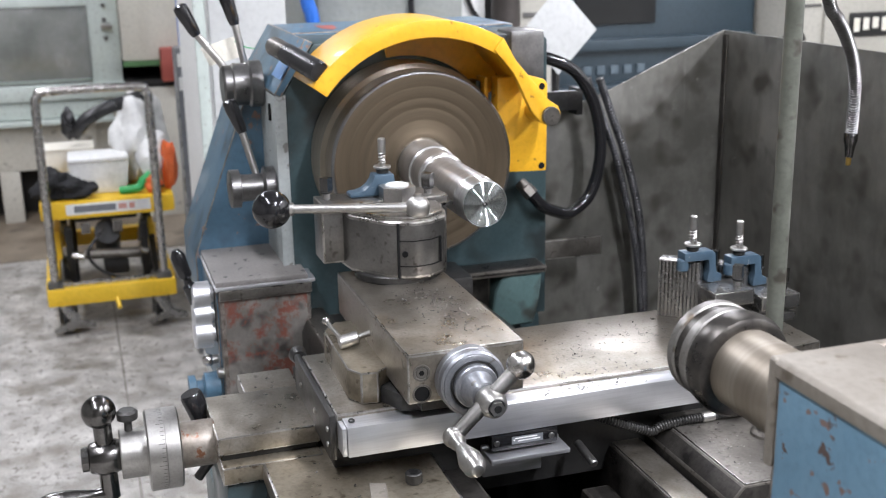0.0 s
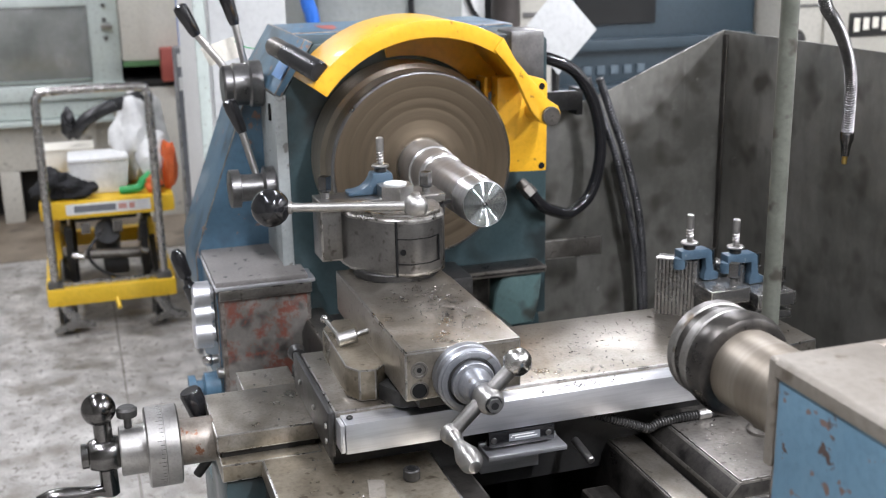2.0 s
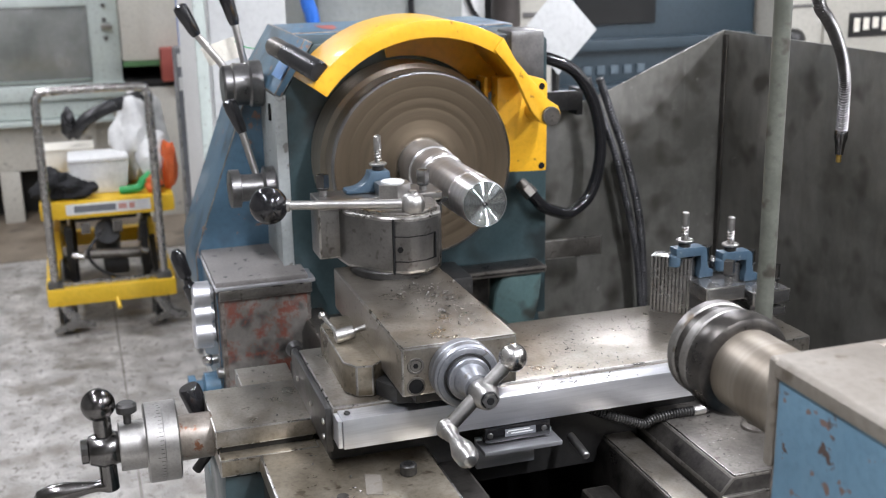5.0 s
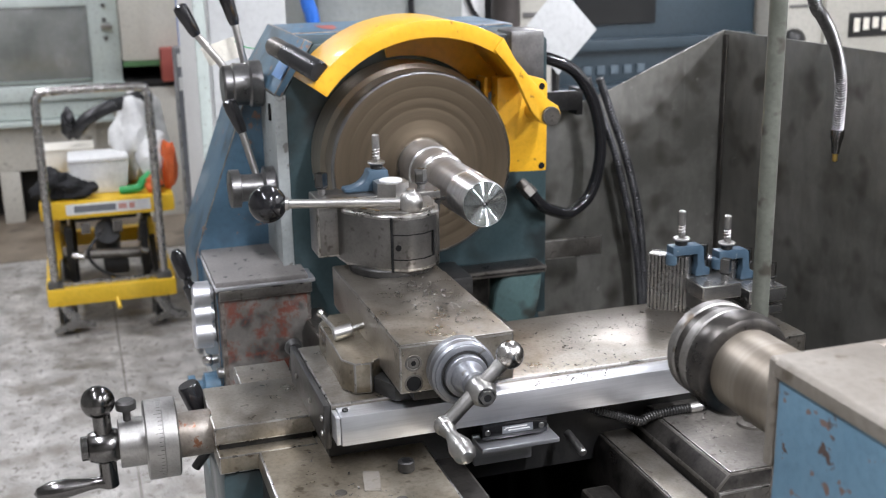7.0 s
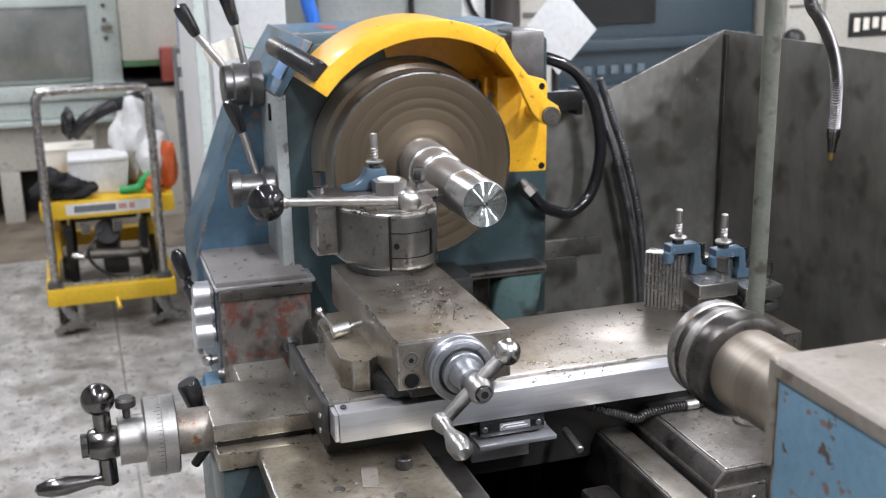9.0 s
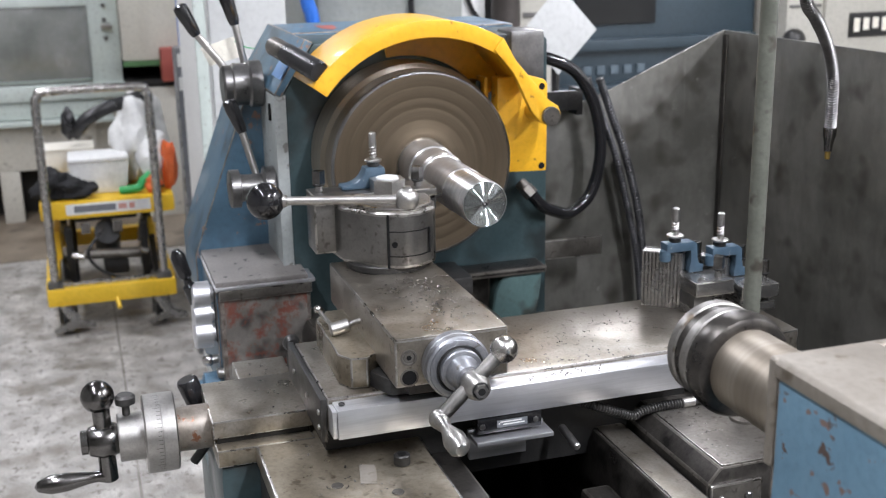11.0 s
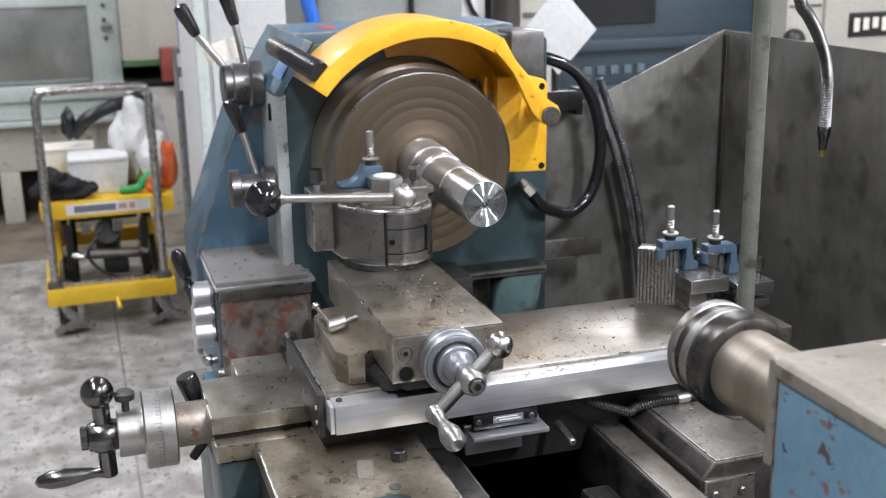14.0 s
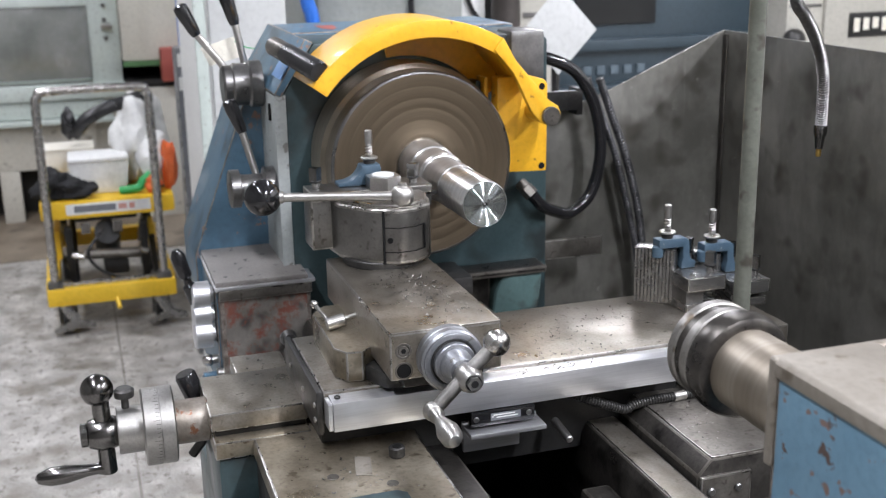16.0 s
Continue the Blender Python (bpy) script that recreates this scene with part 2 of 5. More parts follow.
EDGE_STEEL = surface("worn_bright_edge", (0.26, 0.25, 0.23), (0.56, 0.54, 0.51), (0.22, 0.4), 1.0, 40, 260, 0.05)
EDGE_BARE = surface("bare_chipped_edge", (0.09, 0.07, 0.055), (0.34, 0.31, 0.28), (0.3, 0.5), 0.5, 60, 260, 0.1)
WORN = {m.name: e for m, e in ((STEEL, EDGE_STEEL), (STEEL_OLD, EDGE_STEEL), (STEEL_BROWN, EDGE_STEEL), (STEEL_POST, EDGE_STEEL), (POST_BODY, EDGE_STEEL), (OILY, STEEL_OLD), (SPLASH, EDGE_STEEL),
                               (TAIL_BLUE, EDGE_BARE), (BLUE, EDGE_BARE), (RUSTY, EDGE_BARE), (UPRIGHT_GREY, EDGE_STEEL))}
QUILL = turned("worn_quill_steel", (0.27, 0.235, 0.19), (0.38, 0.34, 0.285), (0.46, 0.56), 160, False, 0.05, 0.4, 0.2)
CENTRE_BAND = surface("worn_centre_steel", (0.24, 0.23, 0.215), (0.36, 0.345, 0.325), (0.38, 0.5), 0.9, 26, 240, 0.08, spots=(0.14, 0.115, 0.09), spot_at=(0.6, 0.72), spot_scale=60)
CENTRE_DARK = surface("oily_dark_ring", (0.045, 0.042, 0.04), (0.10, 0.092, 0.082), (0.22, 0.36), 0.8, 22, 200, 0.08)
SIGN = surface("off_white_board", (0.50, 0.51, 0.50), (0.57, 0.58, 0.57), (0.5, 0.7), 0.0, 6, 60, 0.03)
TUBE_GLOW = glow("fluorescent_tube", (0.893, 0.906, 1.0), 6.0)
HOLE = surface("dark_hole", (0.01, 0.01, 0.01), (0.016, 0.016, 0.016), (0.6, 0.8), 0, 30, 100, 0.02)
HOLE.node_tree.nodes["Principled BSDF"].inputs["Specular IOR Level"].default_value = 0.05


# ---- building ----
def merged(*bms):
    out = bmesh.new()
    for b in bms:
        me = bpy.data.meshes.new("tmp")
        b.to_mesh(me)
        out.from_mesh(me)
        bpy.data.meshes.remove(me)
        b.free()
    return out


def rounded(bm, r, seg=2, angle=0.6):
    if r > 0:
        es = [e for e in bm.edges if len(e.link_faces) == 2 and e.calc_face_angle(0) > angle]
        if es:
            bmesh.ops.bevel(bm, geom=es, offset=r, segments=seg, profile=0.6, affect="EDGES", clamp_overlap=True, material=1)
    return bm


def box(x0, x1, y0, y1, z0, z1, r=0.002, seg=2):
    bm = bmesh.new()
    bmesh.ops.create_cube(bm, size=1, matrix=Matrix.LocRotScale(((x0 + x1) / 2, (y0 + y1) / 2, (z0 + z1) / 2), None, (x1 - x0, y1 - y0, z1 - z0)))
    return rounded(bm, min(r, 0.4 * min(x1 - x0, y1 - y0, z1 - z0)), seg)


def prism(poly, axis, a, b, r=0.002, seg=2):
    """A polygon drawn in the two other axes (in the order x, y, z), pulled along axis from a to b."""
    bm = bmesh.new()
    i = "xyz".index(axis)

    def at(p, h):
        q = list(p)
        q.insert(i, h)
        return bm.verts.new(q)
    lo, hi = [at(p, a) for p in poly], [at(p, b) for p in poly]
    bm.faces.new(lo)
    bm.faces.new(hi[::-1])
    n = len(poly)
    for k in range(n):
        bm.faces.new((lo[k], hi[k], hi[(k + 1) % n], lo[(k + 1) % n]))
    bmesh.ops.recalc_face_normals(bm, faces=bm.faces)
    return rounded(bm, r, seg)


def frame_along(d):
    return Vector(d).normalized().to_track_quat("Z", "Y").to_matrix().to_4x4()


def revolve(profile, p0, axis, seg=40, caps=True):
    """A profile of (distance along axis, radius) turned about the axis through p0. Closed at both ends, unless caps is off."""
    bm = bmesh.new()
    m = Matrix.Translation(p0) @ frame_along(axis)
    rows = []
    for h, r in profile:
        if r < 1e-5:
            rows.append([bm.verts.new(m @ Vector((0, 0, h)))])
        else:
            rows.append([bm.verts.new(m @ Vector((r * math.cos(2 * math.pi * k / seg), r * math.sin(2 * math.pi * k / seg), h))) for k in range(seg)])
    for u, v in zip(rows, rows[1:]):
        for k in range(seg):
            j = (k + 1) % seg
            a = [u[0]] if len(u) == 1 else [u[k], u[j]]
            b = [v[0]] if len(v) == 1 else [v[j], v[k]]
            if len(a) + len(b) > 2:
                bm.faces.new(a + b)
    for row, flip in ((rows[0], True), (rows[-1], False)):
        if caps and len(row) > 1:
            bm.faces.new(row[::-1] if flip else row)
    bmesh.ops.recalc_face_normals(bm, faces=bm.faces)
    return bm


def cyl(p0, p1, r, r2=None, seg=28, edge=0.0015):
    p0, p1 = Vector(p0), Vector(p1)
    r2 = r if r2 is None else r2
    h = (p1 - p0).length
    e = min(edge, 0.3 * h, 0.4 * r, 0.4 * r2)
    return revolve([(0, r - e), (e, r), (h - e, r2), (h, r2 - e)], p0, p1 - p0, seg)


def hexa(p0, p1, r, seg=6):
    return rounded(cyl(p0, p1, r, seg=seg, edge=0.0), 0.0008, 1)


def ball(c, r, seg=28, rings=16):
    bm = bmesh.new()
    bmesh.ops.create_uvsphere(bm, u_segments=seg, v_segments=rings, radius=r, matrix=Matrix.Translation(c))
    return bm


def smooth_path(pts, per=8):
    pts = [Vector(p) for p in pts]
    ext = [2 * pts[0] - pts[1]] + pts + [2 * pts[-1] - pts[-2]]
    out = []
    for i in range(1, len(ext) - 2):
        p0, p1, p2, p3 = ext[i - 1:i + 3]
        for k in range(per):
            u = k / per
            out.append(0.5 * (2 * p1 + (p2 - p0) * u + (2 * p0 - 5 * p1 + 4 * p2 - p3) * u * u + (3 * p1 - p0 - 3 * p2 + p3) * u ** 3))
    return out + [pts[-1]]


def tube(pts, r, seg=14, per=8, ridge=0.0, pitch=0.004):
    """A round bar or hose along a smooth line; ridge makes the rings of an armoured hose."""
    line = smooth_path(pts, per) if per > 1 else [Vector(p) for p in pts]
    if ridge:
        dense, left = [line[0]], 0.0
        for a, b in zip(line, line[1:]):
            length = (b - a).length
            s = pitch / 3 - left
            while s < length:
                dense.append(a.lerp(b, s / length))
                s += pitch / 3
            left = length - (s - pitch / 3)
        line = dense
    bm = bmesh.new()
    rows, up = [], None
    for i, p in enumerate(line):
        d = (line[min(i + 1, len(line) - 1)] - line[max(i - 1, 0)]).normalized()
        if up is None:
            up = d.orthogonal().normalized()
        up = (up - d * up.dot(d)).normalized()
        side = d.cross(up)
        rr = r - (ridge if ridge and i % 3 == 0 else 0)
        rows.append([bm.verts.new(p + rr * (math.cos(2 * math.pi * k / seg) * up + math.sin(2 * math.pi * k / seg) * side)) for k in range(seg)])
    for u, v in zip(rows, rows[1:]):
        for k in range(seg):
            bm.faces.new((u[k], u[(k + 1) % seg], v[(k + 1) % seg], v[k]))
    bm.faces.new(rows[0][::-1])
    bm.faces.new(rows[-1])
    bmesh.ops.recalc_face_normals(bm, faces=bm.faces)
    return bm


def lump(c, size, seed, rough=0.35, cuts=4, freq=1.6):
    """A crumpled closed form, as a bag or a heap of cloth."""
    bm = bmesh.new()
    bmesh.ops.create_icosphere(bm, subdivisions=cuts, radius=1)
    for v in bm.verts:
        q = v.co * freq + Vector((seed * 7.3, seed * 3.1, 0))
        f = 1 + rough * noise.noise(q) + 0.45 * rough * abs(noise.noise(q * 2.7)) - 0.25 * rough * abs(noise.noise(q * 5.1))
        v.co = Vector(c) + Vector([a * b * f for a, b in zip(v.co, size)])
    return bm


ORIGIN = {}     # place of each thing's base in lathe coordinates (z from the spindle axis)


def finish(bm, name, origin, soft=0.6):
    bmesh.ops.transform(bm, matrix=Matrix.Translation(-Vector(origin)), verts=bm.verts)
    me = bpy.data.meshes.new(name)
    for f in bm.faces:
        f.smooth = True
    for e in bm.edges:
        if len(e.link_faces) == 2 and e.calc_face_angle(0) > soft:
            e.smooth = False
    bm.to_mesh(me)
    bm.free()
    return me


def thing(name, base, label, category, group="", kind=""):
    ob = new(name)
    ob.empty_display_size = 0.05
    ob.location = (base[0], base[1], base[2] + SPINDLE)
    ORIGIN[ob.name] = Vector(base)
    return tagged(ob, label, category, group, kind)


def part(name, bm, material, parent, label=""):
    o = ORIGIN[parent.name]
    ob = new(name, finish(bm, name, o))
    ob.data.materials.append(material)
    if material.name in WORN:
        ob.data.materials.append(WORN[material.name])
    ob.parent = parent
    ORIGIN[ob.name] = o
    return tagged(ob, label) if label else ob


def solid(name, bm, material, base, label, category, group="", kind=""):
    """A thing of one mesh."""
    ob = new(name, finish(bm, name, base))
    ob.data.materials.append(material)
    ob.location = (base[0], base[1], base[2] + SPINDLE)
    ORIGIN[ob.name] = Vector(base)
    return tagged(ob, label, category, group, kind)


FLOOR = -SPINDLE
MOVING = []      # what rides on the carriage


# ---- the workshop ----
def workshop():
    fl = solid("floor", box(-6, 4, -3.2, 3.6, FLOOR - 0.12, FLOOR, 0), CONCRETE, (0, 0, FLOOR), "worn pale grey concrete workshop floor with dirt", "floor", kind="structure")
    top = CEILING - SPINDLE
    solid("wall_west", box(-6.15, -6, -3.2, 3.6, FLOOR, top, 0), WALL, (-6, 0, FLOOR), "plain cream painted workshop wall", "wall", kind="structure")
    solid("wall_east", box(4, 4.15, -3.2, 3.6, FLOOR, top, 0), DIM_WALL, (4, 0, FLOOR), "unseen workshop wall, darkened grey to dim reflections", "wall", kind="structure")
    solid("wall_south", box(-6, 4, -3.35, -3.2, FLOOR, top, 0), DIM_WALL, (0, -3.2, FLOOR), "unseen workshop wall, darkened grey to dim reflections", "wall", kind="structure")
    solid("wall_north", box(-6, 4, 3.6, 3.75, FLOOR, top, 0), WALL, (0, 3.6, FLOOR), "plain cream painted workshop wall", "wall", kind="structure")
    solid("ceiling", box(-6, 4, -3.2, 3.6, top, top + 0.12, 0), DIM_WALL, (0, 0, top), "unseen workshop ceiling, darkened grey to dim reflections", "ceiling", kind="structure")
    solid("floor_joint", box(-5.5, 2.0, -0.4855, -0.4785, FLOOR, FLOOR + 0.0012, 0), JOINT, (-1.5, -0.482, FLOOR), "dark dirt-filled joint in the concrete floor", "floor joint", kind="structure")
    solid("floor_strip", box(-5.9, -3.72, -3.1, 0.6, FLOOR, FLOOR + 0.003, 0), STAINED, (-4.8, -1.2, FLOOR), "brown oil-stained strip of concrete floor", "floor", kind="structure")
    for lx, ly, ll, _, drop in TUBES:
        z = top - drop
        f = thing("ceiling_light", (lx, ly, z), "white batten ceiling light with two tubes", "lamp", "ceiling lights")
        part("housing", box(lx - ll / 2, lx + ll / 2, ly - 0.09, ly + 0.09, z, z + 0.06, 0.01), WHITE, f)
        for s in (-0.3, 0.3):
            part("hanger", cyl((lx + s * ll, ly, z + 0.05), (lx + s * ll, ly, top), 0.006, seg=8), STEEL_DARK, f)
        for s in (-0.06, 0.06):
            part("tube", cyl((lx - ll / 2, ly + s, z - 0.025), (lx + ll / 2, ly + s, z - 0.025), 0.016, seg=12), TUBE_GLOW, f)


workshop()


# ---- lathe: headstock and what is fixed to it ----
def headstock():
    h = thing("lathe_headstock", (-0.35, 0.02, FLOOR), "blue and teal painted lathe headstock, scuffed, with levers", "lathe")
    # gear housing with a sloping front and chamfered top edge
    prof = [(-0.205, -0.34), (-0.205, 0.115), (-0.15, 0.198), (0.275, 0.198), (0.285, 0.185), (0.285, -0.34)]
    part("end_housing", prism(prof, "x", -0.30, -0.14, 0.006), TEAL, h, "dark teal housing round the spindle")
    prof = [(-0.36, -0.20), (-0.245, 0.10), (-0.215, 0.12), (-0.157, 0.203), (0.28, 0.203), (0.28, -0.34), (-0.36, -0.34)]
    part("housing", prism(prof, "x", -0.52, -0.30, 0.0025), BLUE, h, "blue painted housing with a sloping front")
    part("front_panel", box(-0.365, -0.142, -0.220, -0.206, -0.20, 0.110, 0.004), CREAM_PANEL, h, "grey cream front panel")
    part("top_rail", prism([(-0.210, 0.108), (-0.222, 0.114), (-0.164, 0.206), (-0.150, 0.199)], "x", -0.51, -0.138, 0.002), BLUE, h, "worn blue chamfered edge")
    part("label_plate", prism([(-0.2085, 0.1375), (-0.2098, 0.1384), (-0.1765, 0.1910), (-0.1752, 0.1902)], "x", -0.225, -0.142, 0.0005), LABEL_BLUE, h, "faded light blue label plate")
    part("edge_strip", box(-0.1415, -0.1385, -0.222, -0.202, -0.20, 0.112, 0.001), CREAM_PANEL, h)
    part("slot", prism([(-0.200, 0.062), (-0.188, 0.062), (-0.188, 0.084), (-0.194, 0.092), (-0.200, 0.084)], "y", -0.2235, -0.219, 0), HOLE, h)
    part("paint_patch", prism([(-0.44, -0.085), (-0.36, -0.085), (-0.33, -0.07), (-0.37, -0.055), (-0.43, -0.05)], "z", 0.2028, 0.2036, 0), RED, h, "dull red paint patch on top")
    # base of the bed end below the housing
    part("pedestal", box(-0.52, -0.142, -0.20, 0.275, FLOOR, -0.34, 0.01), TEAL, h, "dark teal cabinet base")
    # spindle nose behind the chuck
    part("spindle_nose", cyl((-0.14, 0, 0), (-0.11, 0, 0), 0.11, seg=48), STEEL_OLD, h)
    # steel block behind the guard hinge
    part("hinge_block", box(-0.20, -0.12, 0.205, 0.272, 0.03, 0.205, 0.010), STEEL_MID, h, "bare steel hinge block")
    # speed lever hub with its two levers
    hub = part("speed_hub", revolve([(0, 0.042), (0.02, 0.042), (0.024, 0.038), (0.05, 0.038), (0.053, 0.035), (0.066, 0.035), (0.070, 0.031)], (-0.275, -0.222, 0.118), (0, -1, 0)), STEEL_MID, h, "dark turned steel lever hub")
    part("lever", cyl((-0.30, -0.280, 0.144), (-0.30, -0.330, 0.211), 0.0066), SATIN, hub)
    part("grip", revolve([(0, 0.008), (0.008, 0.0105), (0.045, 0.0135), (0.058, 0.0125), (0.061, 0.007)], (-0.30, -0.327, 0.206), (0, -0.026, 0.050)), BLACK, hub)
    part("lever", cyl((-0.295, -0.246, 0.150), (-0.30, -0.259, 0.230), 0.0066), SATIN, hub)
    part("grip", revolve([(0, 0.008), (0.008, 0.0105), (0.05, 0.0135), (0.066, 0.0125), (0.070, 0.007)], (-0.30, -0.258, 0.222), (0, -0.014, 0.052)), BLACK, hub)
    hub = part("feed_hub", revolve([(0, 0.036), (0.018, 0.036), (0.022, 0.024), (0.06, 0.024), (0.062, 0.034), (0.078, 0.034), (0.08, 0.03)], (-0.19, -0.222, -0.055), (0, -1, 0)), STEEL_MID, h, "satin steel lever hub")
    part("lever", cyl((-0.20, -0.250, -0.04), (-0.22, -0.270, 0.046), 0.0066), SATIN, hub)
    part("grip", revolve([(0, 0.008), (0.008, 0.0105), (0.045, 0.013), (0.060, 0.012), (0.063, 0.007)], (-0.22, -0.268, 0.040), (0, -0.02, 0.054)), BLACK, hub)
    return h


def gearbox():
    g = thing("feed_gearbox", (-0.26, -0.27, -0.42), "worn cast feed gearbox with chipped red paint and silver knobs", "gearbox")
    part("case", prism([(-0.345, -0.206), (-0.185, -0.206), (-0.185, -0.42), (-0.345, -0.42)], "x", -0.45, -0.085, 0.008), RUSTY, g, "bare patched casting with red undercoat")
    part("lip", box(-0.088, -0.079, -0.346, -0.184, -0.226, -0.207, 0.002), STEEL_OLD, g, "worn metal lip")
    part("lid", box(-0.455, -0.077, -0.352, -0.178, -0.2068, -0.200, 0.002), ALU, g, "bright steel lid edge")
    part("mat", box(-0.452, -0.0785, -0.3505, -0.190, -0.201, -0.191, 0.003), MAT_PAD, g, "dark grey rubber mat")
    part("front_plate", box(-0.44, -0.10, -0.350, -0.344, -0.42, -0.215, 0.002), BLUE, g)
    for x, z, r in ((-0.12, -0.222, 0.024), (-0.12, -0.256, 0.023), (-0.12, -0.292, 0.026)):
        k = part("knob", revolve([(0, r * 0.6), (0.010, r * 0.6), (0.012, r), (0.040, r), (0.043, r * 0.9)], (x, -0.346, z), (0, -1, 0), 32), ALU, g, "ribbed silver knob")
        part("shaft", cyl((x, -0.34, z), (x, -0.352, z), r * 0.75, seg=16), STEEL_DARK, k)
    part("lever", cyl((-0.12, -0.374, -0.272), (-0.12, -0.380, -0.236), 0.006), SATIN, g)
    part("grip", revolve([(0, 0.007), (0.012, 0.011), (0.042, 0.0125), (0.048, 0.007), (0.056, 0.007), (0.062, 0.0115), (0.10, 0.0125), (0.112, 0.006)], (-0.12, -0.378, -0.244), (0, -0.029, 0.10)), BLACK, g)
    part("stub", cyl((-0.12, -0.342, -0.343), (-0.12, -0.365, -0.343), 0.008, seg=16), SATIN, g)
    part("stub_end", ball((-0.12, -0.368, -0.343), 0.011), CHROME, g)
    part("small_knob", cyl((-0.10, -0.340, -0.362), (-0.10, -0.356, -0.362), 0.009, seg=16), SATIN, g)
    part("lower_knob", revolve([(0, 0.016), (0.006, 0.026), (0.032, 0.026), (0.036, 0.014), (0.046, 0.014), (0.048, 0.024), (0.06, 0.024)], (-0.12, -0.345, -0.393), (0, -1, 0), 32), BLUE, g, "blue knob with a silver rim")
    return g


def guard():
    g = thing("chuck_guard", (-0.03, 0.02, -0.02), "yellow sheet steel chuck guard swung over the chuck", "guard")
    # curved hood: part of a ring round the spindle axis
    bm = bmesh.new()
    r1, r0 = 0.243, 0.229
    a0, a1, n = radians(143), radians(58), 40
    rows = []
    for i in range(n + 1):
        a = a0 + (a1 - a0) * i / n
        cy, sz = math.cos(a), math.sin(a)
        oy = 0.004
        rows.append([bm.verts.new((x, oy + r * cy, r * sz)) for x, r in ((-0.125, r0), (-0.125, r1), (0.04, r1), (0.04, r0 - 0.014), (0.036, r0 - 0.014), (0.036, r0))])
    for u, v in zip(rows, rows[1:]):
        for k in range(6):
            bm.faces.new((u[k], v[k], v[(k + 1) % 6], u[(k + 1) % 6]))
    bm.faces.new(rows[0])
    bm.faces.new(rows[-1][::-1])
    bmesh.ops.recalc_face_normals(bm, faces=bm.faces)
    part("hood", rounded(bm, 0.002, 2, 0.8), YELLOW, g)
    arc = [radians(100 - 68 * k / 12) for k in range(13)]
    poly = [(0.004 + 0.230 * math.cos(a), 0.230 * math.sin(a)) for a in arc] + [(0.004 + 0.172 * math.cos(a), 0.172 * math.sin(a)) for a in arc[::-1]]
    part("web", prism(poly, "x", -0.124, -0.116, 0), YELLOW, g, "yellow web plate behind the hood")
    poly = [(0.145, -0.031), (0.145, 0.135), (0.203, 0.136), (0.232, 0.128), (0.2385, 0.120), (0.237, -0.034)]
    part("bracket", prism(poly, "x", -0.062, -0.03, 0.003), YELLOW, g, "yellow hinge bracket")
    poly = [(0.150, 0.172), (0.176, 0.142), (0.208, 0.104), (0.226, 0.092), (0.2315, 0.080), (0.227, 0.066), (0.213, 0.059), (0.194, 0.066), (0.1765, 0.0875), (0.163, 0.116), (0.146, 0.150), (0.128, 0.172), (0.112, 0.190), (0.128, 0.2105)]
    part("arm", prism(poly, "x", 0.030, 0.0455, 0.003), YELLOW, g, "yellow hinge arm")
    poly = [(0.127, 0.209), (0.150, 0.171), (0.176, 0.1405), (0.196, 0.117), (0.190, 0.114), (0.170, 0.137), (0.144, 0.166), (0.120, 0.204)]
    part("skirt", prism(poly, "x", -0.118, 0.031, 0.001), YELLOW, g)
    part("pivot", cyl((-0.10, 0.2115, 0.0765), (0.046, 0.2115, 0.0765), 0.0165), YELLOW, g)
    part("pivot_pin", cyl((0.044, 0.2115, 0.0765), (0.052, 0.2115, 0.0765), 0.0162), STEEL_OLD, g, "steel hinge pin")
    for y, z in ((0.2275, 0.116), (0.2275, -0.024)):
        part("bolt_hole", cyl((-0.0304, y, z), (-0.0293, y, z), 0.006, seg=16, edge=0), HOLE, g)
    part("handle", revolve([(0, 0.013), (0.006, 0.0175), (0.132, 0.0175), (0.139, 0.015), (0.1395, 0.0)], (-0.1, -0.203, 0.187), (0.135, 0.027, -0.018), 28), RUBBER, g, "black plastic handle")
    part("handle_stud", cyl((-0.155, -0.214, 0.1945), (-0.098, -0.2026, 0.1868), 0.0165), STEEL_OLD, g)
    part("upright", box(-0.085, -0.045, 0.126, 0.134, 0.02, 0.135, 0.003), YELLOW, g)
    part("latch_block", box(-0.100, -0.060, 0.116, 0.126, 0.060, 0.128, 0.003), TEAL, g, "dark teal latch block")
    return g


def chuck():
    c = thing("lathe_chuck", (0, 0, 0), "large brownish steel lathe chuck, spinning", "chuck")
    part("body", revolve([(-0.128, 0.14), (-0.125, 0.166), (-0.05, 0.166), (-0.046, 0.1575), (-0.003, 0.1575), (0, 0.1545), (0.0, 0.150)], (0, 0, 0), (1, 0, 0), 96), CHUCK_SIDE, c, "turned steel chuck rim")
    part("rim_edge", revolve([(-0.004, 0.1573), (-0.0032, 0.1580), (-0.0002, 0.1562), (0.0009, 0.1545), (0.0009, 0.1530)], (0, 0, 0), (1, 0, 0), 96, False), STEEL_MID, c)
    face = [(-0.004, 0.153), (0.0005, 0.1525), *[(0.0010 - d, r - s) for r in (0.1345, 0.1150, 0.0985, 0.0790) for d, s in ((0, 0), (0.00022, 0.0010), (0.00022, 0.0020), (0, 0.0036))],
            (0.0010, 0.060), (0.0028, 0.057), (0.0028, 0.0475), (-0.01, 0.0465), (-0.01, 0.0)]
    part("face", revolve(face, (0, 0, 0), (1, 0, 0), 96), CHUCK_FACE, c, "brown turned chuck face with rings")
    return c


